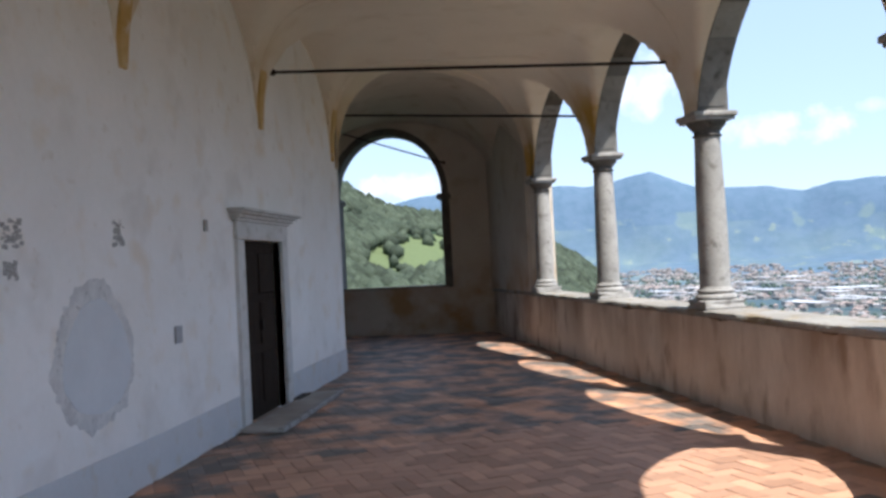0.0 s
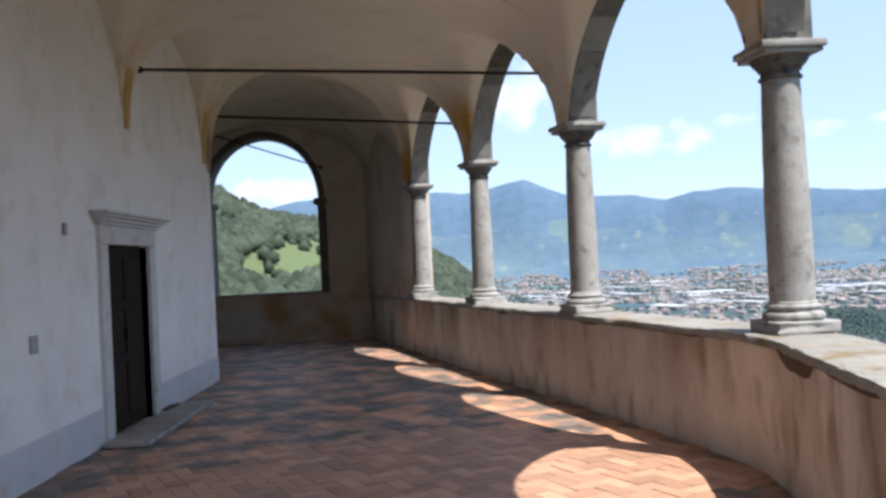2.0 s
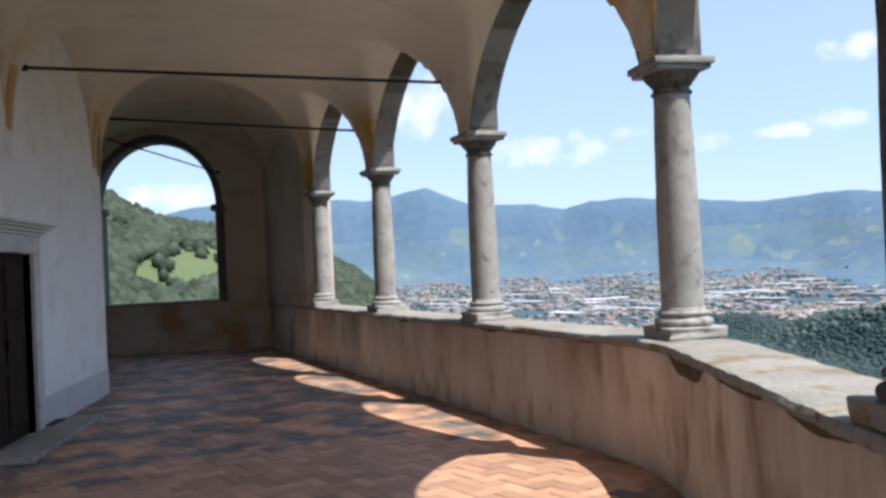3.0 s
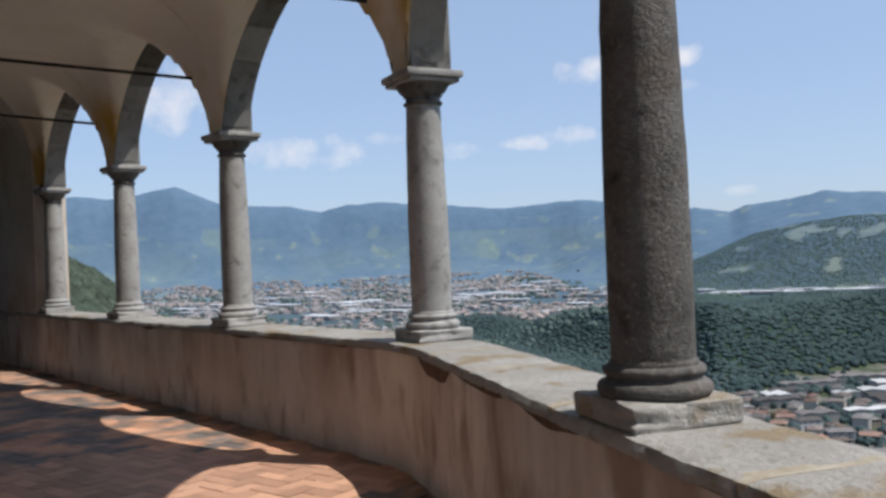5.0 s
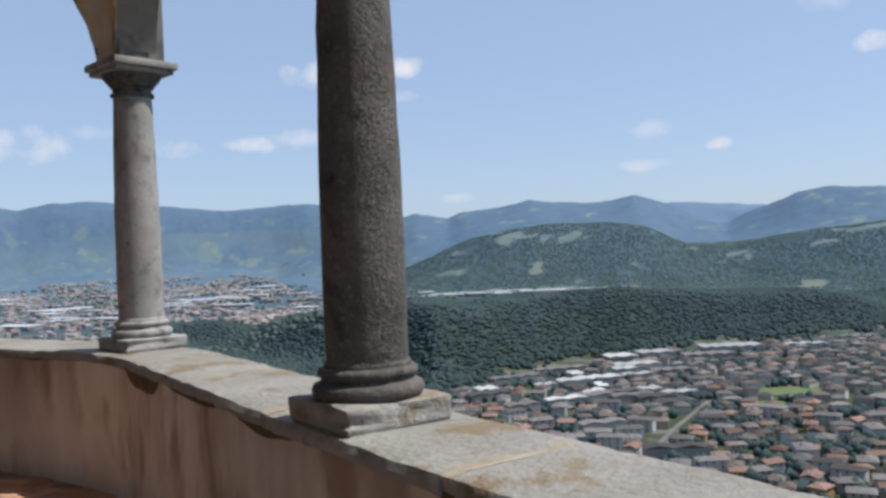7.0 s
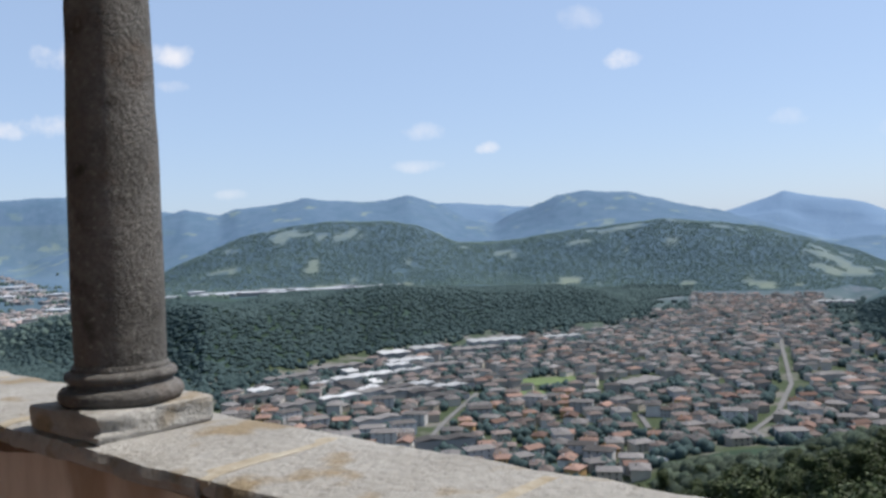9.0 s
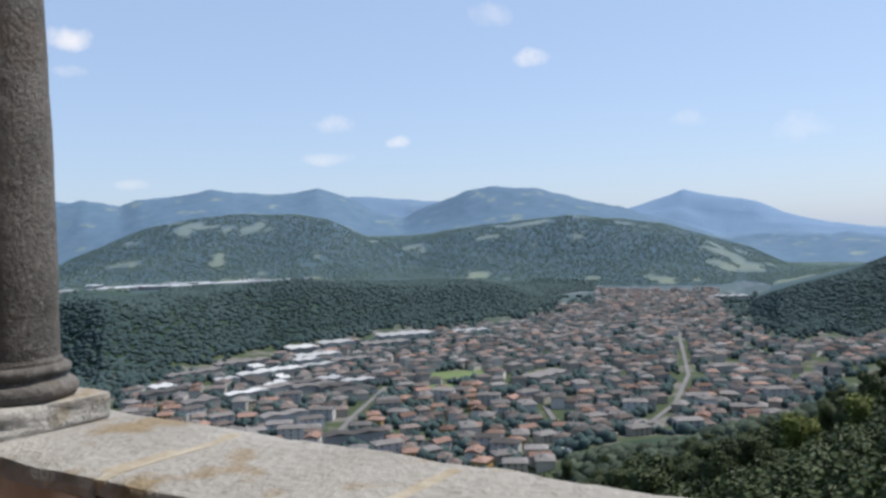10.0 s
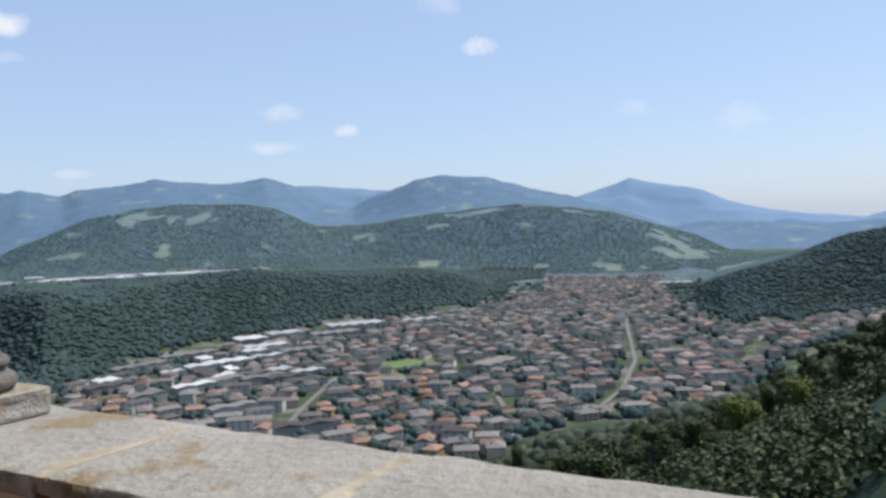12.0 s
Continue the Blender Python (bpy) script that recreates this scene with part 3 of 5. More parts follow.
# transverse bands between the bays, with their wall corbels
for i, y in enumerate(CORBEL_Y):
    al = Vector((-math.sin(TURN_TO[i]), math.cos(TURN_TO[i])))
    band("ceiling_band_%d" % (i + 1), Vector((WALL_X - 0.01, y)), inner(COL[i], TURN_TO[i]), Vector((0, 1)), al, BAND + 0.006,
         lambda u: 1.48 * barrel(u) - 0.012, 3.33, 3.137, 0.3, VAULT, "cream plaster transverse band of the vault")
    bm = bmesh.new()
    rows = []
    for z, dx, hw in ((3.30, 0.03, 0.05), (3.36, 0.034, 0.06), (3.60, 0.045, 0.085), (3.95, 0.08, 0.13), (4.25, 0.11, 0.19)):
        rows.append([bm.verts.new((WALL_X - 0.02, y - hw, z)), bm.verts.new((WALL_X + dx, y - hw * 0.8, z)), bm.verts.new((WALL_X + dx, y + hw * 0.8, z)), bm.verts.new((WALL_X - 0.02, y + hw, z))])
    for a, b in zip(rows, rows[1:]):
        for j in range(4):
            bm.faces.new((a[j], a[(j + 1) % 4], b[(j + 1) % 4], b[j]))
    bm.faces.new(rows[0][::-1])
    bm.faces.new(rows[-1])
    tagged(bm_obj("trim_corbel_%d" % (i + 1), bm, OCHRE), "small ochre plaster wall corbel with a pointed foot", "corbel", kind="structure")
# the round arch that crosses from the church's corner to the last column, and the end vault behind it
foot = inner(COL[5], TURN_TO[5])
across = (foot - TURN_FOOT).normalized()
band("ceiling_band_6", TURN_FOOT - across * 0.02, foot, Vector((-across.y, across.x)), Vector((-across.y, across.x)), 0.14,
     lambda u: DIAG_RISE * barrel(u, 2.4, 0.42), DIAG_FOOT, DIAG_FOOT, 1.2, VAULT, "round plaster arch before the shaded end bay")
bm = bmesh.new()
vault_bay(bm, TURN_FOOT + Vector((-0.06, 0.14)), Vector((-5.6, END_Y + 0.02)), inner(COL[5], TURN_TO[5], 0.1), Vector((CORNER[0] - 0.12, END_Y + 0.02)), rise=1.75, shape=(2.4, 0.46))
tagged(bm_obj("ceiling_end", bm, END_PLASTER, smooth=True), "grey plaster vault of the end bay, shade put into its tone", "ceiling", kind="structure")
# roof slab that closes the place above
bm = bmesh.new()
edge = [Vector((p.x, p.y)) - on_line(r)[1] * 0.26 for p, r in zip(LINE, RUN)]
outline = [(-8.7, -4.9), (edge[0].x, -4.9)] + [(p.x, p.y) for p in edge[::4]] + [(edge[-1].x, END_Y + 0.6), (-8.7, END_Y + 0.6)]
roof = [[bm.verts.new((x, y, z)) for x, y in outline] for z in (5.62, 5.9)]
bm.faces.new(roof[0][::-1])
bm.faces.new(roof[1])
for i in range(len(outline)):
    j = (i + 1) % len(outline)
    bm.faces.new((roof[0][i], roof[0][j], roof[1][j], roof[1][i]))
tagged(bm_obj("roof_slab", bm, END_PLASTER), "plain roof slab over the loggia", "roof", kind="structure")


# ---- iron tie rods ----
def tie_rod(a, b, r=0.019):
    root = new("tie_rod")
    root.location = a
    a0 = Vector(a)
    bm = bmesh.new()
    tube(bm, (0, 0, 0), Vector(b) - a0, r)
    part("bar", bm, IRON, root, smooth=True)
    for e in (Vector((0, 0, 0)), Vector(b) - a0):
        bm = bmesh.new()
        box(bm, e.x - 0.035, e.x + 0.035, e.y - 0.035, e.y + 0.035, e.z - 0.035, e.z + 0.035, 0.008)
        part("anchor", bm, IRON, root)
    return tagged(root, "thin dark iron tie rod across the vault", "tie rod", "tie rods of the vault")


for a, b in (((-3.21, 6.55, 4.06), (2.51, 6.42, 3.77)), ((-3.21, 9.75, 4.06), (1.58, 9.70, 3.79)), ((-3.20, 12.86, 4.06), (0.66, 12.87, 3.77))):
    tie_rod(a, b)
tie_rod((-5.0, END_Y - 0.10, 4.92), (-2.30, END_Y - 0.06, 3.97), 0.017)


# ---- door ----
door = new("door_1")
door.location = (WALL_X, (DY0 + DY1) / 2, 0)
dw = (DY1 - DY0) / 2
tagged(door, "tall dark wooden panelled door in a pale stone frame", "door", kind="structure")
bm = bmesh.new()
for y0, y1 in ((-dw - 0.20, -dw), (dw, dw + 0.20)):
    box(bm, -0.22, 0.045, y0, y1, 0, DZ, 0.01)
box(bm, -0.22, 0.045, -dw - 0.20, dw + 0.20, DZ + 0.002, DZ + 0.19, 0.01)
part("frame", bm, FRAME_STONE, door, "pale grey stone frame", True)
bm = bmesh.new()
for z0, z1, o in ((2.192, 2.225, 0.07), (2.226, 2.262, 0.105), (2.263, 2.292, 0.15), (2.293, 2.325, 0.19)):
    box(bm, -0.01, o, -dw - 0.17 - o, dw + 0.17 + o, z0, z1, 0.008)
rough_up(bm, 0.004, 8)
part("cornice", bm, FRAME_STONE, door, "moulded stone cornice, dark along its top", True)
bm = bmesh.new()
box(bm, -0.11, -0.07, -dw, dw, 0.01, DZ, 0.004)
leaf = part("leaf", bm, WOOD, door, "dark stained wood leaf")
for y0, y1 in ((-dw + 0.08, -0.04), (0.04, dw - 0.08)):
    for z0, z1 in ((0.16, 0.72), (0.82, 1.30), (1.40, 1.86)):
        bm = bmesh.new()
        box(bm, -0.069, -0.052, y0, y1, z0, z1, 0.008)
        part("panel", bm, WOOD, leaf)
bm = bmesh.new()
box(bm, -0.069, -0.02, 0.005, 0.028, 0.98, 1.10, 0.006)
part("handle", bm, IRON, leaf, "small iron handle")

bm = bmesh.new()
box(bm, WALL_X + 0.05, WALL_X + 0.50, 8.15, 10.62, 0.002, 0.048, 0.012)
bmesh.ops.subdivide_edges(bm, edges=[e for e in bm.edges if e.calc_length() > 0.3], cuts=8, use_grid_fill=True)
rough_up(bm, 0.012, 3)
tagged(bm_obj("threshold", bm, THRESH, smooth=True), "long worn grey stone threshold slab before the door", "threshold", kind="structure")
bm = bmesh.new()
for y0, y1 in ((8.16, 9.02), (9.03, 9.84), (9.85, 10.61)):
    box(bm, WALL_X + 0.44, WALL_X + 0.515, y0, y1, 0.003, 0.056, 0.012)
bmesh.ops.subdivide_edges(bm, edges=[e for e in bm.edges if e.calc_length() > 0.3], cuts=6, use_grid_fill=True)
rough_up(bm, 0.006, 7)
part("nosing", bm, LIGHT_STONE, bpy.data.objects["threshold"], "pale worn front edge of the slab", True)
# solid dark block; the darkness of the hole here is its colour
bm = bmesh.new()
box(bm, WALL_X + 0.02, WALL_X + 0.13, 9.98, 10.45, 0.03, 0.058, 0.006)
part("gap_dark_block", bm, IRON, bpy.data.objects["threshold"], "dark block standing for the shadowed gap between slab and wall foot")


# ---- marks on the wall ----
def blob_plate(name, cy, cz, ry, rz, x0, x1, material, seed, jag, n=72, hole=0.0, egg=0.0):
    """A flat irregular plate on the church wall, thicker than paint; hole leaves the middle open."""
    bm = bmesh.new()
    outer, inside, back = [], [], []
    for i in range(n):
        a = 2 * math.pi * i / n
        k = 1 + jag * (noise.noise(Vector((math.cos(a) * 3, math.sin(a) * 3, seed))) + 0.6 * noise.noise(Vector((math.cos(a) * 11, math.sin(a) * 11, seed))))
        wy = ry * (1 - egg * math.sin(a))
        y, z = cy + wy * k * math.cos(a), cz + rz * k * math.sin(a)
        outer.append(bm.verts.new((x1, y, z)))
        back.append(bm.verts.new((x0, cy + (y - cy) * 1.02, cz + (z - cz) * 1.02)))
        if hole:
            inside.append(bm.verts.new((x1 - 0.002, cy + (y - cy) * hole, cz + (z - cz) * hole)))
    for i in range(n):
        j = (i + 1) % n
        bm.faces.new((outer[i], outer[j], back[j], back[i]))
        if hole:
            bm.faces.new((outer[i], inside[i], inside[j], outer[j]))
    if not hole:
        bm.faces.new(outer)
    return bm_obj(name, bm, material)


ring = blob_plate("plaster_repair", 5.60, 1.12, 0.53, 0.53, WALL_X - 0.002, WALL_X + 0.006, RING, 4, 0.11, n=160, egg=0.18)
tagged(ring, "scraped rough plaster round a repaired spot of wall", "wall repair", kind="structure")
fill = blob_plate("cement_fill", 5.62, 1.10, 0.44, 0.41, WALL_X - 0.002, WALL_X + 0.011, CEMENT, 9, 0.025, egg=0.22)
fill.parent = ring
for cy, cz, w, h in ((5.98, 1.995, 0.075, 0.10), (4.70, 1.96, 0.10, 0.09), (4.67, 1.73, 0.06, 0.05)):
    bm = bmesh.new()
    rnd = random.Random(int(cy * 100))
    for i in range(46):
        y, z = cy + rnd.uniform(-w, w), cz + rnd.uniform(-h, h)
        s = rnd.uniform(0.006, 0.02)
        box(bm, WALL_X - 0.001, WALL_X + 0.003 + rnd.random() * 0.002, y - s, y + s, z - s * 0.8, z + s * 0.8)
    tagged(bm_obj("wall_remnant", bm, GRAFFITO), "dark grey flaked remnant of old paint on the wall", "paint remnant", kind="structure")
bm = bmesh.new()
box(bm, WALL_X, WALL_X + 0.025, 6.86, 6.98, 1.06, 1.21, 0.006)
tagged(bm_obj("switch_plate", bm, surface("grey_plastic", (0.36, 0.36, 0.37), (0.42, 0.42, 0.43), scale=5, rough=0.5, bump=0.05)), "small grey plastic cover plate on the wall", "cover plate")
bm = bmesh.new()
box(bm, WALL_X, WALL_X + 0.03, 7.58, 7.63, 2.06, 2.17, 0.006)
tagged(bm_obj("wall_hook", bm, GRAFFITO), "small dark iron stub set in the wall", "iron stub")


# ---- landscape ----
VALLEY = -140.0


def prof(azd, *knots):
    k = np.array(knots, dtype=float).reshape(-1, 2)
    return np.interp(azd, k[:, 0], k[:, 1])


def up(eldeg, r):
    return np.tan(np.radians(eldeg)) * r + 1.65


def skyline_far(a):
    return prof(a, -60, 6, -25, 6.2, -13, 4.4, -10.5, 4.1, -8.7, 4.5, -6, 4.8, -2, 4.6, 1, 4.72, 2.8, 4.55, 4.5, 4.75, 5.9, 5.15, 7.1, 5.34, 8.4, 4.75, 9.8, 4.1, 11.8, 3.9, 14.4, 3.82,
                16.4, 3.34, 18.2, 3.8, 19.9, 3.9, 25.4, 3.44, 28.9, 3.06, 32.4, 3.36, 34, 3.48, 35.5, 3.2, 41.5, 2.1, 50, 1.8, 58.6, 2.42, 61.7, 2.17, 64.4, 2.0, 72, 0.8, 77.2, 1.1, 79, 1.7, 80.8, 2.25,
                83.5, 1.68, 85.4, 1.3, 86.7, 0.65, 89.5, -0.12, 94, -0.65, 95, -0.75, 97, -0.1, 110, 3)


def skyline_mid(a):
    return prof(a, -60, -2, 30, -2, 38, 1.5, 41.5, 2.35, 43.6, 2.05, 44.8, 2.5, 47.3, 2.65, 49.4, 2.98, 53, 2.62, 54.8, 2.66, 56.3, 2.98, 58.2, 2.27, 60.1, 1.25, 62, 0.8, 64.8, 1.99,
                66.4, 2.66, 68.1, 2.91, 71, 2.72, 73.2, 2.13, 75, 1.5, 77.2, 0.92, 79.3, 0.2, 81, -0.25, 86, -2.2, 90, -3.0, 110, -3)


def hill_mid(a):
    return prof(a, -60, -3.2, 34, -3.0, 38, -2.4, 40, -1.6, 41.4, -0.95, 44.7, 0.39, 47.3, 1.06, 50.6, 1.42, 54.8, 1.3, 56.7, 0.97, 59.3, -0.2, 62.4, -0.35, 64.7, -0.06, 68.6, 0.39,
                73.2, 0.81, 75.7, 0.6, 79.3, 0.03, 82.7, -1.0, 85, -1.77, 87, -2.69, 88.5, -3.25, 95, -3.4)


def forest_foot(a):
    return prof(a, -20, 1500, 3, 1500, 8, 1500, 18, 1500, 25, 1500, 31.5, 1150, 42.5, 840, 48.8, 950, 53, 1010, 58, 1110, 63.4, 1180, 70.3, 1290, 72, 1380, 74, 1500, 83, 1500, 84.3, 1240, 86.6, 1060, 90.7, 1090, 94, 1200, 97, 1240)


def forest_crest(a):
    return prof(a, 0, -5.3, 22, -5.3, 25, -4.3, 28, -4.3, 30.5, -4.9, 33, -4.3, 35.5, -4.0, 41, -3.6, 44.6, -3.95, 46.4, -3.7, 51.6, -3.45, 56, -3.35, 62.3, -3.65, 66.2, -3.6, 69.2, -4.1, 71.1, -4.8, 72, -5.2,
                74, -5.3, 83, -5.3, 84.3, -6.2, 85.2, -5.2, 87.3, -4.5, 90.7, -3.35, 92, -2.85, 94, -2.0, 96, -1.5, 100, 0)


def spur(a):
    """Elevation of the near wooded spur's ground."""
    return prof(a, -180, -19, 50, -18.7, 66, -18.7, 71, -18.6, 74, -17.3, 78, -16.3, 82, -15.2, 85.4, -13.8, 88.9, -12.4, 91.3, -11.2, 94, -9.8, 96, -8.2, 100, -5, 130, 8, 170, 8)


def left_hill(a):
    return prof(a, -180, 10, -40, 9, -20, 6.6, -13.8, 5.3, -12.5, 4.5, -10.6, 3.6, -8.7, 3.2, -7, 2.8, -3, 1.8, 0.6, 0.35, 1.9, -0.3, 3, -1.3, 4.2, -4, 6, -7.5)


def ground_z(azd, r):
    """Height of the ground at azimuth azd and distance r, both arrays."""
    ff = forest_foot(azd)
    r_sp = 420.0
    xs = [np.full_like(ff, 13.0), np.full_like(ff, 60.0), np.full_like(ff, r_sp), np.full_like(ff, 620.0), ff, ff + 240, np.full_like(ff, 1850.0), np.full_like(ff, 2500.0), np.full_like(ff, 2950.0),
          np.full_like(ff, 3650.0), np.full_like(ff, 4050.0), np.full_like(ff, 4500.0), np.full_like(ff, 4800.0)]
    zsp = up(spur(azd), r_sp)
    east = np.clip((azd - 36) / 6, 0, 1)                  # the right of the valley, with its plateau
    right = np.clip((azd - 83) / 3, 0, 1)
    plateau = prof(azd, 64, -106.0, 74, VALLEY + 6) * east + (VALLEY + 12) * (1 - east)
    plateau = plateau * (1 - right) + (up(forest_crest(azd), 1450) - 10) * right
    crest = np.maximum(VALLEY, up(forest_crest(azd), ff + 240))
    mid = np.maximum(up(hill_mid(azd), 2500), VALLEY + 25)
    sk2 = np.maximum(up(skyline_mid(azd), 3650), VALLEY + 70)
    sky1 = up(skyline_far(azd), 4500)
    zs = [np.full_like(ff, -8.0), np.minimum(zsp * 0.25 - 8, -14), zsp, VALLEY + 0.5 * np.clip(zsp + 100, 0, 200), np.full_like(ff, VALLEY), crest, plateau, mid,
          np.minimum(mid, sk2) - 25 * east + 6, sk2, np.minimum(sk2, sky1) * 0.8 - 10, sky1, sky1 - 60]
    z = np.full_like(r, zs[0][0] if len(zs[0]) else 0)
    for i in range(len(xs) - 1):
        k = np.clip((r - xs[i]) / np.maximum(1.0, xs[i + 1] - xs[i]), 0, 1)
        k = k * k * (3 - 2 * k)
        z = np.where(r >= xs[i], zs[i] * (1 - k) + zs[i + 1] * k, z)
    # the green hill beyond the end window
    w = np.clip((6.5 - azd) / 3.5, 0, 1)
    kk = np.clip((r - 120) / 880, 0, 1)
    zl = -60 + (up(left_hill(azd), 1000.0) + 60) * (kk ** 1.35)
    zl = np.where(r < 120, -8 - 52 * np.clip((r - 13) / 107, 0, 1), zl)
    zl = np.where(r > 1000, up(left_hill(azd), 1000.0) - (r - 1000) * 0.12, zl)
    return np.where((w > 0) & (r < 2600), np.maximum(z * (1 - w) + zl * w, np.where(r > 1500, z, -1e9)), z)


def ground_at(x, y):
    a = np.degrees(np.arctan2(x, y))
    return ground_z(np.atleast_1d(np.asarray(a, float)), np.atleast_1d(np.asarray(np.hypot(x, y), float)))


azs = np.concatenate([np.arange(-180, -20, 4.0), np.arange(-20, 100, 0.3), np.arange(100, 180, 4.0)])
rs = np.concatenate([np.geomspace(13, 500, 26), np.linspace(540, 2000, 46), np.linspace(2060, 4800, 62)])
A, Rr = np.meshgrid(azs, rs, indexing="ij")
Z = ground_z(A.ravel(), Rr.ravel()).reshape(A.shape)


def relief(azd, r, z):
    """Small rises and gullies of the hills, added to their height."""
    out = np.zeros_like(z)
    for i in range(len(z)):
        if z[i] > VALLEY + 10 and r[i] > 60:
            x, y = r[i] * math.sin(radians(azd[i])), r[i] * math.cos(radians(azd[i]))
            slope = max(0.0, 1 - abs(r[i] - 3950) / 520) * 4.0
            out[i] = (8 + 8 * slope) * noise.fractal(Vector((x / (190 + 60 * slope), y / (190 + 60 * slope), 3.1)), 0.9, 2.1, 5) * min(1, r[i] / 1200) * min(1, (z[i] - VALLEY - 10) / 50)
    return out


Z = Z + relief(A.ravel(), Rr.ravel(), Z.ravel()).reshape(Z.shape)


def land_z(azd, r):
    """Height of the finished land between its grid points."""
    i = np.clip(np.searchsorted(azs, azd) - 1, 0, len(azs) - 2)
    j = np.clip(np.searchsorted(rs, r) - 1, 0, len(rs) - 2)
    u = np.clip((azd - azs[i]) / (azs[i + 1] - azs[i]), 0, 1)
    v = np.clip((r - rs[j]) / (rs[j + 1] - rs[j]), 0, 1)
    return (Z[i, j] * (1 - u) + Z[i + 1, j] * u) * (1 - v) + (Z[i, j + 1] * (1 - u) + Z[i + 1, j + 1] * u) * v


verts = [(0.0, 0.0, -8.0)] + [(Rr[i, j] * math.sin(radians(A[i, j])), Rr[i, j] * math.cos(radians(A[i, j])), Z[i, j]) for i in range(len(azs)) for j in range(len(rs))]
nr = len(rs)
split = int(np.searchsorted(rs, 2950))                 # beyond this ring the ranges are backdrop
faces = []
for i in range(len(azs)):
    i2 = (i + 1) % len(azs)
    faces.append((0, 1 + i2 * nr, 1 + i * nr))
    for j in range(split):
        faces.append((1 + i * nr + j, 1 + i2 * nr + j, 1 + i2 * nr + j + 1, 1 + i * nr + j + 1))
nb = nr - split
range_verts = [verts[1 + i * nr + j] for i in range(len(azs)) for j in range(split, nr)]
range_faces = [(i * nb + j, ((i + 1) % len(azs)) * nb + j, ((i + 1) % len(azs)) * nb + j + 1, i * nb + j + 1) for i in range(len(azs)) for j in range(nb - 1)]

GROUND = surface("hazed_wooded_land", (0.022, 0.040, 0.026), (0.040, 0.065, 0.040), scale=0.006, fine=0.045, bump=0.7, dist=4.0, spread=0.9, spec=0.05)


def land_masks(m):
    """Meadows on the hills, the town's ground on the valley floor, and haze put into far colours."""
    t, p = tree_of(m)
    L = t.links.new
    co = t.nodes.new("ShaderNodeTexCoord")
    sp = t.nodes.new("ShaderNodeSeparateXYZ")
    L(co.outputs["Object"], sp.inputs[0])

    def mth(op, a, b=None, clamp=False):
        n = t.nodes.new("ShaderNodeMath")
        n.operation, n.use_clamp = op, clamp
        for i, v in enumerate((a, b)):
            if v is None:
                continue
            if isinstance(v, (int, float)):
                n.inputs[i].default_value = v
            else:
                L(v, n.inputs[i])
        return n.outputs[0]

    def field(scale, lo, hi, detail=3.0):
        n = t.nodes.new("ShaderNodeTexNoise")
        n.inputs["Scale"].default_value, n.inputs["Detail"].default_value = scale, detail
        L(co.outputs["Object"], n.inputs["Vector"])
        r = t.nodes.new("ShaderNodeMapRange")
        r.inputs[1].default_value, r.inputs[2].default_value = lo, hi
        L(n.outputs[0], r.inputs[0])
        return r.outputs[0]

    dist = mth("SQRT", mth("ADD", mth("MULTIPLY", sp.outputs[0], sp.outputs[0]), mth("MULTIPLY", sp.outputs[1], sp.outputs[1])))
    hilly = mth("MULTIPLY", mth("GREATER_THAN", dist, 2600), mth("LESS_THAN", dist, 3900))
    meadow = mth("MULTIPLY", field(0.0062, 0.64, 0.68, 2.0), hilly)
    blend_in(m, meadow, (0.17, 0.20, 0.075))
    pasture = t.nodes.new("ShaderNodeAttribute")
    pasture.attribute_name = "open_land"
    blend_in(m, mth("MULTIPLY", pasture.outputs["Fac"], mth("GREATER_THAN", sp.outputs[0], 1150)), (0.19, 0.20, 0.085))
    # the meadow on the hill beyond the end window
    a_ = mth("MULTIPLY", mth("ARCTAN2", sp.outputs[0], sp.outputs[1]), 57.2958)
    e_ = mth("MULTIPLY", mth("ARCTAN2", sp.outputs[2], dist), 57.2958)
    u_ = mth("DIVIDE", mth("ADD", a_, 9.0), 3.8)
    v_ = mth("DIVIDE", mth("SUBTRACT", e_, mth("ADD", 0.75, mth("MULTIPLY", 0.10, mth("ADD", a_, 9.0)))), 1.25)
    oval = mth("LESS_THAN", mth("ADD", mth("MULTIPLY", u_, u_), mth("MULTIPLY", v_, v_)), 1.0)
    blend_in(m, mth("MULTIPLY", oval, mth("LESS_THAN", dist, 1100)), (0.115, 0.15, 0.075))
    flat = mth("LESS_THAN", sp.outputs[2], VALLEY + 7)
    blend_in(m, flat, (0.055, 0.072, 0.040))
    blend_in(m, mth("MULTIPLY", field(0.03, 0.50, 0.60, 4.0), flat), (0.15, 0.145, 0.13))
    # haze is put into the colour: land turns bluer from 1000 m outward
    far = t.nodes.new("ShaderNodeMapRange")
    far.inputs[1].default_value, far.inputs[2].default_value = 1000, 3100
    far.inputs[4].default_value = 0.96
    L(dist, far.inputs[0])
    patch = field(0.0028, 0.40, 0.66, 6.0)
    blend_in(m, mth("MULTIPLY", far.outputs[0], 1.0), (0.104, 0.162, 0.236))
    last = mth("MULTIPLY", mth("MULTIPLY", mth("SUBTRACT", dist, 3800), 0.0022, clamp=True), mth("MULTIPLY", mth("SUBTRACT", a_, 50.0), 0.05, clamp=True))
    broad = mth("MULTIPLY", mth("SUBTRACT", 46.0, a_), 0.06, clamp=True)
    clear = mth("MULTIPLY", mth("MULTIPLY", mth("MULTIPLY", patch, broad), mth("LESS_THAN", sp.outputs[2], 130)), mth("GREATER_THAN", dist, 2700))
    dots = mth("MULTIPLY", field(0.011, 0.60, 0.66, 4.0), mth("MULTIPLY", mth("LESS_THAN", sp.outputs[2], 170), mth("GREATER_THAN", dist, 2700)))
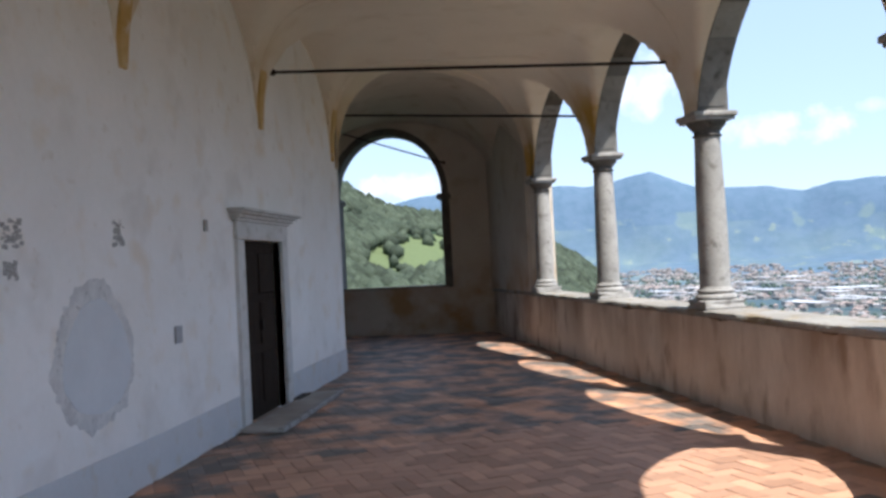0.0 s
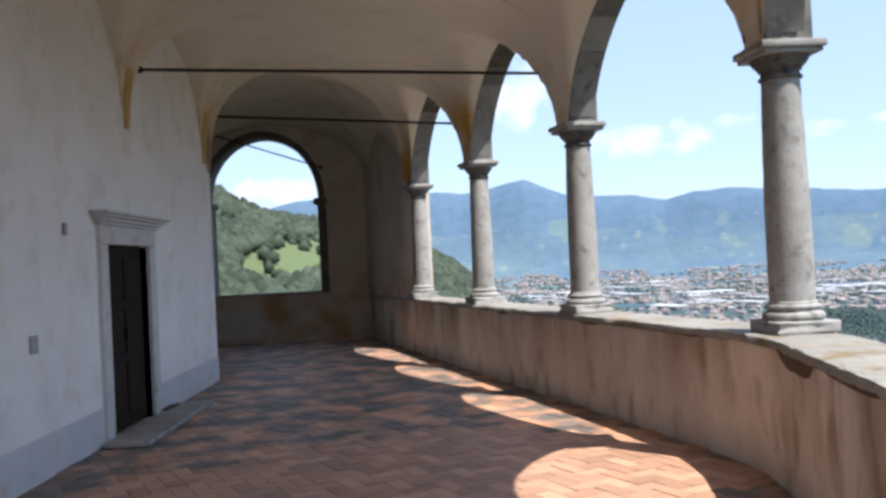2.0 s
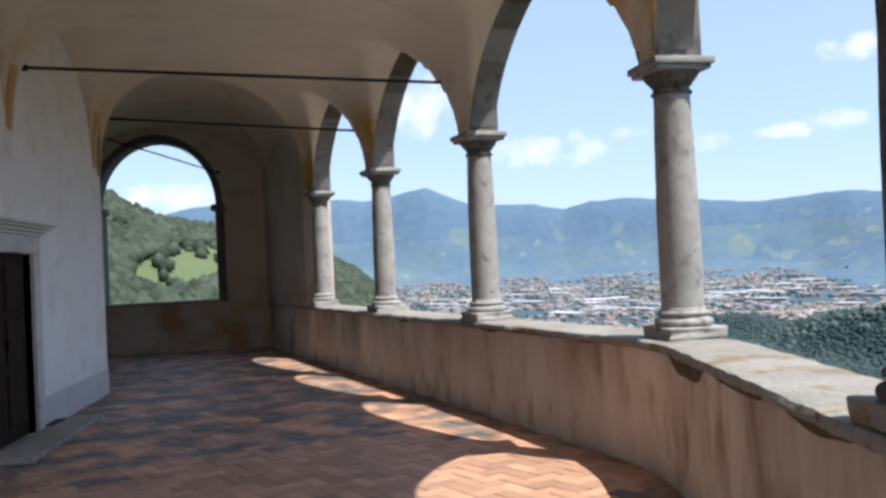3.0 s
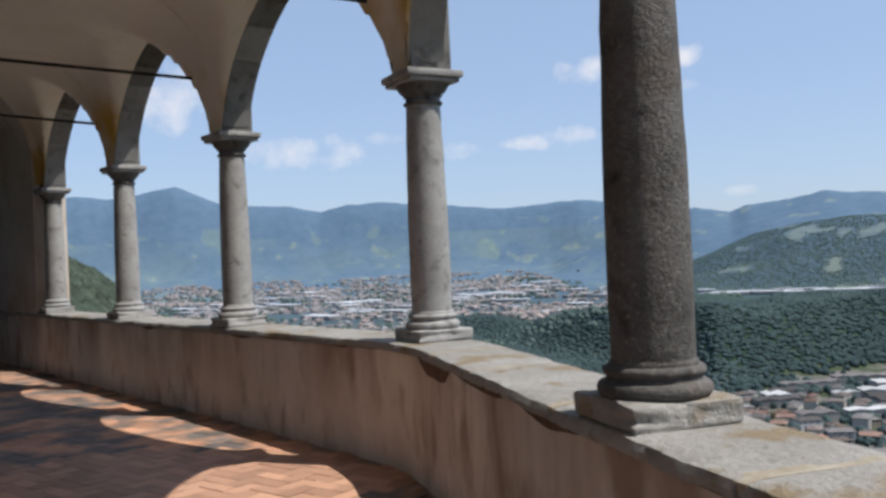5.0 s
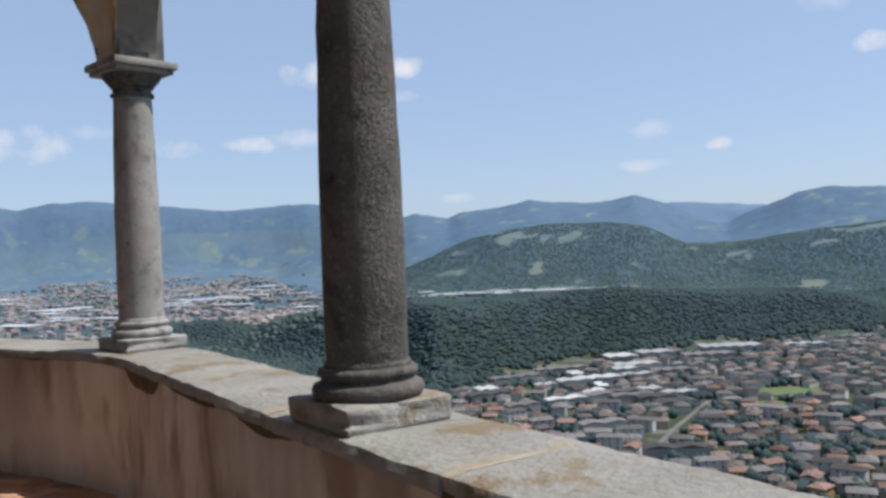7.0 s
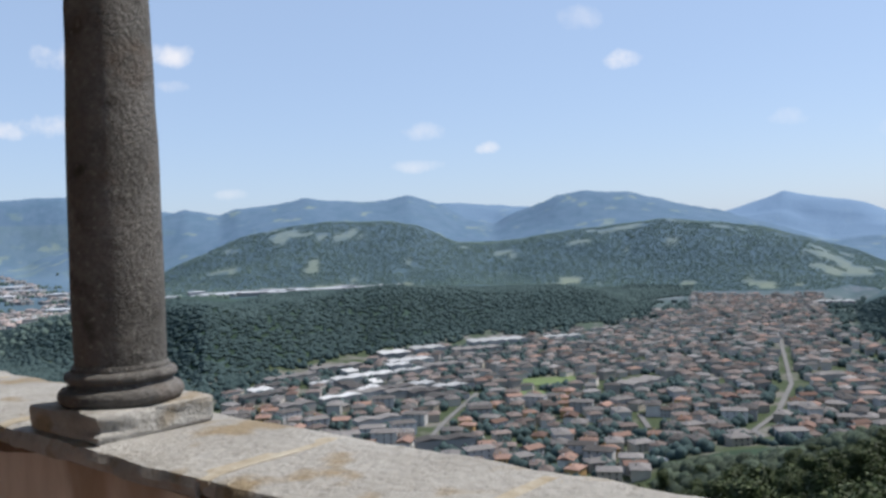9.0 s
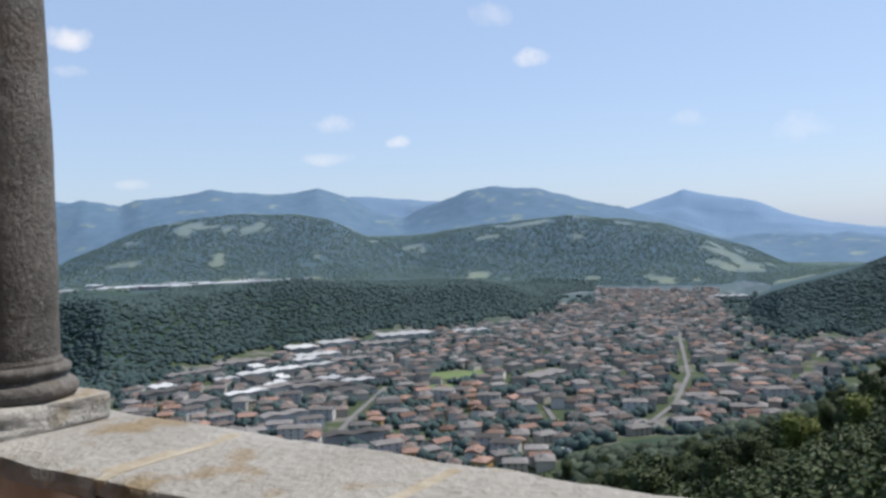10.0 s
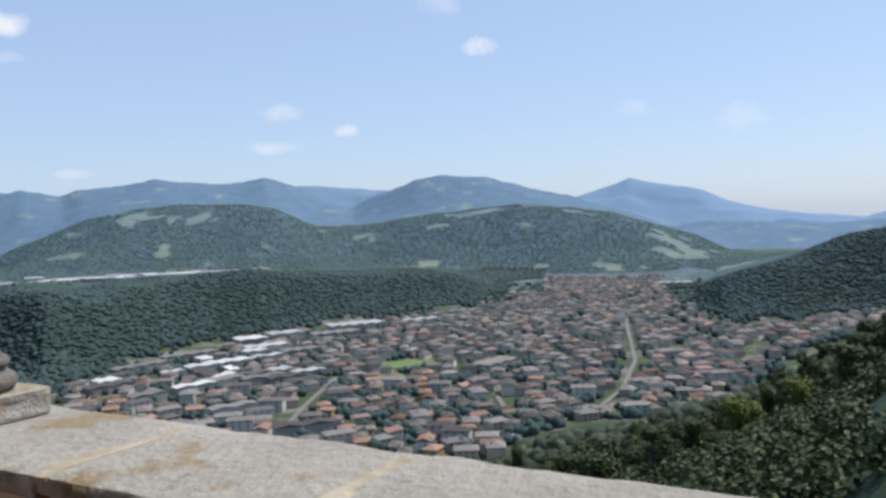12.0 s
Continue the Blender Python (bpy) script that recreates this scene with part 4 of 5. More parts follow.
    blend_in(m, mth("MULTIPLY", dots, 0.55), (0.23, 0.28, 0.23))
    grain = mth("MULTIPLY", field(0.02, 0.42, 0.62, 8.0), mth("GREATER_THAN", dist, 2700))
    blend_in(m, mth("MULTIPLY", grain, 0.30), (0.055, 0.115, 0.165))
    blend_in(m, mth("MULTIPLY", clear, 0.34), (0.17, 0.225, 0.20))
    glade = mth("MULTIPLY", field(0.0052, 0.585, 0.63, 5.0), mth("MULTIPLY", mth("LESS_THAN", sp.outputs[2], 190), mth("GREATER_THAN", dist, 2950)))
    blend_in(m, mth("MULTIPLY", mth("MULTIPLY", glade, broad), 0.36), (0.185, 0.245, 0.20))
    # farthest range, to the right, paler still with haze in its colour
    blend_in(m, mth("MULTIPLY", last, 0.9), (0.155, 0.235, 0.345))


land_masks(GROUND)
me = bpy.data.meshes.new("ground")
me.from_pydata(verts, [], faces)


def clearing(x, y):
    """Above 0 where the rounded hills are open pasture."""
    return noise.noise(Vector((x / 95, y / 95, 0.5))) + 0.7 * noise.noise(Vector((x / 38, y / 38, 4.5))) - 0.55


open_land = me.attributes.new("open_land", "FLOAT", "POINT")
open_land.data.foreach_set("value", [max(0.0, min(1.0, 0.5 + 8 * clearing(v[0], v[1]))) if 1880 < math.hypot(v[0], v[1]) < 2600 else 0.0 for v in verts])
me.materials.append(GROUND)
me.shade_smooth()
tagged(new("ground", me), "wooded hills round a broad built-up valley floor", "landscape", kind="structure")
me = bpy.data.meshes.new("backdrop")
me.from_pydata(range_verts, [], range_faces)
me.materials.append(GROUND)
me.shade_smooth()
tagged(new("backdrop", me), "distant mountain ranges behind the valley, blue haze put into their colour", "mountains", kind="structure")


# ---- woods ----
LEAFY = surface("tree_crowns", (0.044, 0.060, 0.044), (0.072, 0.092, 0.064), scale=0.02, fine=0.7, bump=1.0, dist=1.2, spread=1.0, vary="island", spec=0.1)
# crowns of scarp and town: bluish haze is put into their colour
HAZED_LEAFY = surface("hazed_crowns", (0.038, 0.060, 0.060), (0.058, 0.086, 0.084), scale=0.01, fine=0.4, bump=0.5, dist=1.5, spread=0.6, vary="island", between=(0.84, 1.16), spec=0.05)
LEAF = surface("leaves", (0.028, 0.041, 0.014), (0.058, 0.077, 0.025), scale=0.25, fine=2.0, bump=0.0, spread=0.7, vary="island", spec=0.2, rough=0.6)
LEAF_YELLOW = surface("yellow_green_leaves", (0.09, 0.115, 0.022), (0.15, 0.17, 0.035), scale=0.25, fine=2.0, bump=0.0, spread=0.7, vary="island", spec=0.2, rough=0.6)
BARK = surface("bark", (0.06, 0.045, 0.03), (0.11, 0.085, 0.06), scale=3, fine=20, bump=0.6, dist=0.03)


def lump(seed, sub):
    bm = bmesh.new()
    bmesh.ops.create_icosphere(bm, subdivisions=sub, radius=1.0)
    for v in bm.verts:
        v.co *= 1 + 0.42 * noise.noise(v.co * 1.7 + Vector((seed * 7.3, 0, 0))) + 0.2 * noise.noise(v.co * 4.1 + Vector((0, seed * 3.1, 0)))
        if v.co.z < -0.5:
            v.co.z = -0.5
    vs = np.array([v.co[:] for v in bm.verts])
    fs = np.array([[v.index for v in f.verts] for f in bm.faces])
    bm.free()
    return vs, fs


LUMPS1 = [lump(i, 1) for i in range(6)]
LUMPS2 = [lump(i + 20, 2) for i in range(6)]


def crowns(name, pts, sizes, lumps, material, label, category, seed, squash=1.0):
    rng = np.random.RandomState(seed)
    V, F, base = [], [], 0
    for (x, y, z), s in zip(pts, sizes):
        vs, fs = lumps[rng.randint(len(lumps))]
        a = rng.uniform(0, 6.28)
        c, sn = math.cos(a), math.sin(a)
        q = np.stack([(vs[:, 0] * c - vs[:, 1] * sn) * s + x, (vs[:, 0] * sn + vs[:, 1] * c) * s + y, vs[:, 2] * s * rng.uniform(0.85, 1.35) * squash + z + 0.35 * s * squash], 1)
        V.append(q)
        F.append(fs + base)
        base += len(vs)
    me = bpy.data.meshes.new(name)
    me.from_pydata(np.concatenate(V).tolist(), [], np.concatenate(F).tolist())
    me.materials.append(material)
    me.shade_smooth()
    return tagged(new(name, me), label, category, kind="stuff")


def polar(rng, n, a0, a1, r0, r1):
    a = rng.uniform(a0, a1, n)
    r = np.sqrt(rng.uniform(0, 1, n) * (r1 ** 2 - r0 ** 2) + r0 ** 2)
    return a, r


rng = np.random.RandomState(11)
# the wooded scarp across the river, and the wooded hill at the valley's side
a, r = polar(rng, 130000, 24, 98, 800, 1950)
ff = forest_foot(a)
keep = (r > ff - 15 - 230 * np.clip((47 - a) / 7, 0, 1) * (0.4 + 0.6 * rng.uniform(0, 1, len(a)))) & (r < ff + 330 + 280 * (a > 46) * (a < 75)) & ((a < 77) | (a > 84.2 + 1.2 * rng.uniform(0, 1, len(a)))) & ((ground_z(a, r) > VALLEY + 4) | (a < 45))
a, r = a[keep][:46000], r[keep][:46000]
x, y = r * np.sin(np.radians(a)), r * np.cos(np.radians(a))
z = ground_z(a, r)
z = land_z(a, r)
crowns("scarp_woods", np.stack([x, y, z], 1), rng.uniform(2.2, 5.0, len(a)), LUMPS1, HAZED_LEAFY, "dense dark green broadleaf woods on a steep scarp", "woods", 1, 0.48)
# woods on the green hill beyond the end window
a, r = polar(rng, 9000, -17, 6, 300, 1080)
x, y = r * np.sin(np.radians(a)), r * np.cos(np.radians(a))
z = ground_z(a, r)
e = np.degrees(np.arctan2(z - 1.65, r))
meadow = (((a + 9.0) / 3.8) ** 2 + ((e - 0.50 - 0.10 * (a + 9)) / 1.6) ** 2 < 1) | ((np.abs(a + 13.5) < 1.3) & (np.abs(e - 3.3) < 0.3))
keep = ~meadow | (rng.uniform(0, 1, len(a)) < 0.03)
crowns("hillside_woods", np.stack([x, y, z], 1)[keep], rng.uniform(4.0, 8.0, keep.sum()), LUMPS1, LEAFY, "green broadleaf woods on a hillside with meadows", "woods", 2)
# tree belts and copses of the mid hills
a, r = polar(rng, 90000, 37, 92, 1880, 2560)
x, y = r * np.sin(np.radians(a)), r * np.cos(np.radians(a))
z = ground_z(a, r)
n2 = np.array([clearing(p, q) for p, q in zip(x, y)])
keep = (n2 < 0.0) & (z > VALLEY + 8)
z = land_z(a, r)
# mid-hill crowns are paler and bluer, with the haze in their colour
crowns("hill_copses", np.stack([x, y, z], 1)[keep][:56000], rng.uniform(1.6, 3.6, keep.sum())[:56000], LUMPS1, surface("hazed_hill_crowns", (0.105, 0.155, 0.142), (0.145, 0.200, 0.172), scale=0.006, fine=0.05, bump=0.0, spread=0.5, vary="", spec=0.05),
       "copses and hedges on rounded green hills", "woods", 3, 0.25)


# ---- town ----
ROOFS = [surface("roof_" + n, a, b, scale=0.25, fine=2.5, bump=0.6, dist=0.08, spread=0.4, vary=v, between=(0.42, 1.3), spec=0.1) for n, a, b, v in (
    ("brown_tile", (0.125, 0.103, 0.094), (0.18, 0.145, 0.13), "object"), ("red_tile", (0.185, 0.12, 0.097), (0.24, 0.155, 0.123), "object"), ("grey_tile", (0.125, 0.118, 0.115), (0.185, 0.173, 0.166), "object"))]
ROOFS_ALL = [surface("roofs_" + n, a, b, scale=0.05, fine=1.5, bump=0.4, dist=0.08, spread=0.4, vary="island", between=(0.4, 1.3), spec=0.1) for n, a, b in (
    ("brown_tile", (0.125, 0.105, 0.097), (0.185, 0.15, 0.136)), ("red_tile", (0.175, 0.12, 0.10), (0.23, 0.155, 0.128)), ("grey_tile", (0.125, 0.119, 0.117), (0.20, 0.188, 0.182)))]
WALLS = [surface("render_" + n, a, b, scale=0.2, fine=3, bump=0.1, spread=0.15, vary="object") for n, a, b in (
    ("cream", (0.34, 0.31, 0.26), (0.44, 0.41, 0.35)), ("white", (0.42, 0.41, 0.40), (0.54, 0.53, 0.51)), ("ochre", (0.40, 0.26, 0.11), (0.50, 0.33, 0.15)))]
WALLS_ALL = surface("renders", (0.34, 0.315, 0.28), (0.50, 0.475, 0.44), scale=0.02, fine=2, bump=0.1, spread=0.2, vary="island")
DARK_PANE = surface("dark_window", (0.03, 0.035, 0.04), (0.06, 0.065, 0.07), scale=2, rough=0.2, bump=0.0)
METAL_ROOF = surface("pale_metal_roof", (0.38, 0.375, 0.365), (0.50, 0.495, 0.48), scale=0.05, fine=1.2, rough=0.5, bump=0.2, dist=0.05, spread=0.2, vary="object")
CONCRETE = surface("factory_concrete", (0.28, 0.28, 0.27), (0.38, 0.37, 0.36), scale=0.06, fine=1.5, bump=0.1, spread=0.2, vary="object")
ASPHALT = surface("road_asphalt", (0.12, 0.117, 0.114), (0.165, 0.16, 0.155), scale=0.06, fine=1.0, bump=0.1, spread=0.2)
FIELD = surface("grass_field", (0.085, 0.125, 0.045), (0.12, 0.16, 0.06), scale=0.05, fine=0.8, bump=0.3, dist=0.1, spread=0.4)


def xy(azd, eld, z=VALLEY):
    """The point of the valley floor seen under an azimuth and an elevation."""
    r = (1.65 - z) / math.tan(radians(-eld))
    return Vector((r * math.sin(radians(azd)), r * math.cos(radians(azd))))


ROADS = [
    [xy(83.0, -6.98), xy(84.4, -7.9), xy(86.2, -8.6)], [xy(80.3, -7.2), xy(80.6, -8.47), xy(80.9, -9.96), xy(80.0, -11.82), xy(78.6, -12.9), xy(79.6, -13.7)],
    [xy(56.2, -15.0), xy(57.0, -13.6), xy(58.3, -12.36), xy(60.5, -10.6)], [xy(88.9, -8.2), xy(88.6, -9.1), xy(87.9, -10.2)],
    [xy(44.5, -9.7), xy(50.0, -8.75), xy(56.0, -7.75), xy(62.0, -7.1), xy(69.0, -6.45), xy(74.0, -5.6)], [xy(72.0, -13.0), xy(71.4, -12.1)],
]
FIELDS = [(xy(65.5, -9.9), 30, 20), (xy(71.6, -9.95), 26, 14), (xy(63.8, -10.7), 18, 12), (xy(83.0, -9.3), 22, 12)]
for pts in ROADS:
    bm = bmesh.new()
    w = 2.0
    rows = []
    for i, p in enumerate(pts):
        d = (pts[min(i + 1, len(pts) - 1)] - pts[max(i - 1, 0)]).normalized()
        nn = Vector((-d.y, d.x)) * w
        zz = VALLEY + 0.9
        rows.append([bm.verts.new((p.x + nn.x * k, p.y + nn.y * k, h)) for k, h in ((1, zz), (-1, zz), (-1, zz - 2), (1, zz - 2))])
    for q0, q1 in zip(rows, rows[1:]):
        for j in range(4):
            bm.faces.new((q0[j], q1[j], q1[(j + 1) % 4], q0[(j + 1) % 4]))
    tagged(bm_obj("road", bm, ASPHALT), "pale grey asphalt road through the town", "road", kind="structure")
for c, w, h in FIELDS:
    bm = bmesh.new()
    m = Matrix.Translation((c.x, c.y, VALLEY)) @ Matrix.Rotation(-0.9, 4, "Z")
    box(bm, -w, w, -h, h, -1.0, 0.7, m=m)
    tagged(bm_obj("field", bm, FIELD), "open green grass field among the houses", "field", kind="structure")


def gable(bm, w, l, h, rise, eave=0.7, hip=0.0):
    """Roof shell over a w by l house with walls h high; hip draws the ridge in."""
    x, y = w / 2 + eave, l / 2 + eave
    z0, z1 = h - 0.15, h + rise
    lo = [bm.verts.new(p) for p in ((-x, -y, z0), (x, -y, z0), (x, y, z0), (-x, y, z0))]
    up_ = [bm.verts.new(p) for p in ((-x, -y, z0 + 0.25), (x, -y, z0 + 0.25), (x, y, z0 + 0.25), (-x, y, z0 + 0.25))]
    a, b = bm.verts.new((0, -y + hip, z1)), bm.verts.new((0, y - hip, z1))
    bm.faces.new(lo[::-1])
    for i in range(4):
        bm.faces.new((lo[i], lo[(i + 1) % 4], up_[(i + 1) % 4], up_[i]))
    bm.faces.new((up_[0], up_[1], a))
    bm.faces.new((up_[1], up_[2], b, a))
    bm.faces.new((up_[2], up_[3], b))
    bm.faces.new((up_[3], up_[0], a, b))


def house_kind(w, l, h, rise, hip, roof, wall, chimney=True):
    root = new("house")
    bm = bmesh.new()
    box(bm, -w / 2, w / 2, -l / 2, l / 2, -1, h)
    part("wall", bm, wall, root)
    bm = bmesh.new()
    gable(bm, w, l, h, rise, hip=hip)
    rf = part("roof", bm, roof, root)
    if chimney:
        bm = bmesh.new()
        box(bm, w * 0.2, w * 0.2 + 0.7, l * 0.15, l * 0.15 + 0.7, h + rise * 0.3, h + rise + 0.9)
        part("chimney", bm, wall, rf)
    for side in (-1, 1):
        for storey in range(int(h // 2.9)):
            for k in (-0.28, 0.0, 0.28):
                bm = bmesh.new()
                zz = 1.0 + storey * 2.9
                box(bm, side * w / 2 - 0.03, side * w / 2 + 0.03, l * k - 0.55, l * k + 0.55, zz, zz + 1.4)
                part("window", bm, DARK_PANE, root)
    return root


KINDS = [house_kind(9, 12, 6.0, 1.8, 4.0, ROOFS[0], WALLS[0]), house_kind(9.5, 13, 6.2, 1.9, 0.0, ROOFS[1], WALLS[1]), house_kind(8, 10, 5.9, 1.9, 3.4, ROOFS[0], WALLS[1]),
         house_kind(11, 18, 9.0, 1.8, 4.5, ROOFS[2], WALLS[1]), house_kind(9, 11, 6.3, 1.8, 3.8, ROOFS[1], WALLS[2]), house_kind(11, 14, 6.0, 2.0, 4.6, ROOFS[2], WALLS[0])]
LABELS = ["two-storey cream house with brown hipped tile roof", "white house with red tiled gable roof", "small white house with brown hipped roof", "three-storey white block of flats with grey roof",
          "ochre house with red hipped tile roof", "wide cream house with low grey roof"]
for k, lab in zip(KINDS, LABELS):
    tagged(k, lab, "house", "houses of the town")

FACTORIES = [  # azimuth, elevation, length, width, height, turn, pale
    (62.0, -7.45, 74, 30, 9, 0.35, 1), (60.6, -7.95, 60, 22, 8, 0.35, 0), (57.2, -7.85, 40, 26, 9, 0.35, 1), (54.9, -8.1, 34, 28, 9, 0.35, 1), (56.0, -8.55, 50, 20, 7, 0.4, 1), (53.4, -9.45, 46, 18, 7, 0.4, 1),
    (51.8, -9.6, 34, 16, 7, 0.4, 1), (49.9, -9.8, 22, 10, 6, 0.4, 1), (48.0, -9.2, 60, 14, 6, 0.5, 0), (51.0, -8.7, 60, 16, 6, 0.4, 0), (58.2, -8.95, 42, 18, 7, 0.4, 0), (62.6, -8.2, 40, 12, 6, 0.3, 0),
    (66.5, -7.2, 50, 16, 7, 0.3, 1), (69.5, -6.7, 44, 14, 7, 0.3, 0), (71.6, -10.4, 48, 20, 8, 0.9, 0), (72.6, -15.4, 15, 8, 4, 0.9, 1), (55.0, -10.4, 36, 14, 7, 0.4, 0), (46.0, -10.4, 40, 14, 7, 0.4, 0),
    (48.2, -11.2, 30, 14, 7, 0.5, 0), (83.6, -5.0, 60, 20, 8, 0.1, 1), (58.2, -14.2, 40, 12, 8, 0.2, 0), (53.6, -12.6, 36, 12, 8, 0.4, 0),
]
more = random.Random(21)
for i in range(24):
    FACTORIES.append((more.uniform(45.5, 61), more.uniform(-11.4, -8.4), more.uniform(18, 42), more.uniform(10, 20), more.uniform(5, 8), more.choice((0.4, 0.45, 0.4 + math.pi / 2)), more.random() < 0.45))
taken = []
for azd, eld, l, w, h, turn, pale in FACTORIES:
    c = xy(azd, eld)
    if any(math.hypot(c.x - a, c.y - b) < q * 0.9 for a, b, q in taken):
        continue
    root = new("factory_hall")
    root.matrix_basis = Matrix.Translation((c.x, c.y, VALLEY)) @ Matrix.Rotation(-radians(azd) + turn, 4, "Z")
    bm = bmesh.new()
    box(bm, -l / 2, l / 2, -w / 2, w / 2, -1, h)
    part("wall", bm, CONCRETE, root)
    bm = bmesh.new()
    nb = max(2, int(l / 14))
    for i in range(nb):
        x0, x1 = -l / 2 - 0.4 + (l + 0.8) * i / nb, -l / 2 - 0.4 + (l + 0.8) * (i + 1) / nb
        xm = (x0 + x1) / 2
        v = [bm.verts.new(p) for p in ((x0, -w / 2 - .4, h + .01), (x1, -w / 2 - .4, h + .01), (x1, w / 2 + .4, h + .01), (x0, w / 2 + .4, h + .01), (xm, -w / 2 - .4, h + 1.5), (xm, w / 2 + .4, h + 1.5))]
        for f in ((0, 1, 4), (1, 2, 5, 4), (2, 3, 5), (3, 0, 4, 5), (3, 2, 1, 0)):
            bm.faces.new([v[j] for j in f])
    part("roof", bm, METAL_ROOF if pale else ROOFS[2], root)
    tagged(root, "long factory hall with %s roof" % ("pale metal" if pale else "grey ridged"), "factory", "factory halls")
    taken.append((c.x, c.y, max(l, w) * 0.62))


def near_road(p):
    for pts in ROADS:
        for q0, q1 in zip(pts, pts[1:]):
            d = q1 - q0
            k = max(0, min(1, (p - q0).dot(d) / d.length_squared))
            if (q0 + d * k - p).length < 9:
                return True
    return False


rnd = random.Random(5)
spots = []
for gi in range(-75, 135):
    for gj in range(-75, 135):
        u, v = gi * 17.0 + 9 * math.sin(gj * 0.7), gj * 18.5 + 8 * math.sin(gi * 0.5)
        c, sn = math.cos(0.62), math.sin(0.62)
        x, y = u * c - v * sn + rnd.uniform(-6, 6), u * sn + v * c + rnd.uniform(-6, 6)
        r = math.hypot(x, y)
        azd = math.degrees(math.atan2(x, y))
        if not (43.5 < azd < 97 and 480 < r < 2050) or rnd.random() < 0.13:
            continue
        if r > float(forest_foot(np.array([azd]))[0]) - 22 and (azd < 72.5 or azd > 83):
            continue
        if r > 1500 and (azd < 75 or azd > 87):
            continue
        zg = float(ground_at(x, y)[0])
        if zg > VALLEY + 4:
            continue
        p = Vector((x, y))
        if near_road(p) or any(math.hypot(x - a, y - b) < q for a, b, q in taken) or any(abs((p - f).length) < max(w, h) * 1.05 for f, w, h in FIELDS):
            continue
        spots.append((r, x, y, zg, rnd.choice((0.62, 0.62 + math.pi / 2, 0.3, 1.0, 0.2 + math.pi / 2)) + rnd.uniform(-0.25, 0.25) + 0.6 * noise.noise(Vector((x / 240, y / 240, 1))), rnd.random()))
spots.sort()
PICK = [0, 0, 2, 2, 5, 5, 1, 3, 4, 3, 0, 5]
used = set()
for i, (r, x, y, zg, turn, q) in enumerate(spots[:260]):
    k = PICK[int(q * len(PICK))]
    m = Matrix.Translation((x, y, zg)) @ Matrix.Rotation(turn, 4, "Z")
    if k not in used:
        KINDS[k].matrix_basis = m
        used.add(k)
    else:
        copy_thing(KINDS[k], m)


def town_mass(name, items, label, mats):
    """Many far houses in one mesh: walls, then roofs of three colours."""
    V, F, M = [], [], []
    for x, y, z, turn, w, l, h, rise, kind in items:
        c, sn = math.cos(turn), math.sin(turn)
        b = len(V)
        e = 0.6
        loc = [(-w / 2, -l / 2, -1), (w / 2, -l / 2, -1), (w / 2, l / 2, -1), (-w / 2, l / 2, -1), (-w / 2, -l / 2, h), (w / 2, -l / 2, h), (w / 2, l / 2, h), (-w / 2, l / 2, h)]
        F += [(b, b + 1, b + 5, b + 4), (b + 1, b + 2, b + 6, b + 5), (b + 2, b + 3, b + 7, b + 6), (b + 3, b, b + 4, b + 7)]
        M += [0] * 4
        hip = 0.3 * l
        loc += [(-w / 2 - e, -l / 2 - e, h - .1), (w / 2 + e, -l / 2 - e, h - .1), (w / 2 + e, l / 2 + e, h - .1), (-w / 2 - e, l / 2 + e, h - .1), (0, -l / 2 + hip, h + rise), (0, l / 2 - hip, h + rise)]
        r = b + 8
        F += [(r, r + 1, r + 4), (r + 1, r + 2, r + 5, r + 4), (r + 2, r + 3, r + 5), (r + 3, r, r + 4, r + 5)]
        M += [kind + 1] * 4
        V += [(x + p * c - q * sn, y + p * sn + q * c, z + s) for p, q, s in loc]
    me = bpy.data.meshes.new(name)
    me.from_pydata(V, [], F)
    for m in mats:
        me.materials.append(m)
    me.polygons.foreach_set("material_index", M)
    return tagged(new(name, me), label, "town", kind="stuff")


METAL_ALL = surface("pale_metal_roofs", (0.52, 0.53, 0.55), (0.64, 0.65, 0.67), scale=0.02, fine=0.5, rough=0.6, bump=0.0, spread=0.2, vary="island")
items = []
for r, x, y, zg, turn, q in spots[260:]:
    items.append((x, y, zg, turn, rnd.uniform(7, 11), rnd.uniform(8.5, 15), rnd.uniform(5.0, 8.5), rnd.uniform(1.5, 2.2), rnd.choice((0, 0, 0, 1, 2, 2, 2))))
town_mass("town_houses", items, "dense brown-roofed houses of the small town", [WALLS_ALL] + ROOFS_ALL + [METAL_ALL])
# the broad town of the open valley
items = []
n_all = 0
while n_all < 6000:
    azd, r = rnd.uniform(2.5, 46), math.sqrt(rnd.uniform(1350 ** 2, 3500 ** 2))
    n_all += 1
    if r < float(forest_foot(np.array([azd]))[0]) + 260 * (azd > 24):
        continue
    x, y = r * math.sin(radians(azd)), r * math.cos(radians(azd))
    zg = float(ground_at(x, y)[0])
    if zg > VALLEY + max(25, min(150, 150 - 14 * (azd - 24))) or noise.noise(Vector((x / 170, y / 170, 7))) < -0.15 + 0.5 * max(0, (zg - VALLEY - 60) / 120):
        continue
    big = rnd.random() < 0.035 and 1900 < r < 3000
    if big:
        items.append((x, y, zg, rnd.uniform(0.2, 0.8), rnd.uniform(25, 45), rnd.uniform(45, 110), 9, 1.5, 3))
    else:
        items.append((x, y, zg, rnd.uniform(0, 3), rnd.uniform(8, 12), rnd.uniform(9, 17), rnd.uniform(4.5, 8), 2.2, rnd.choice((0, 0, 1, 2))))
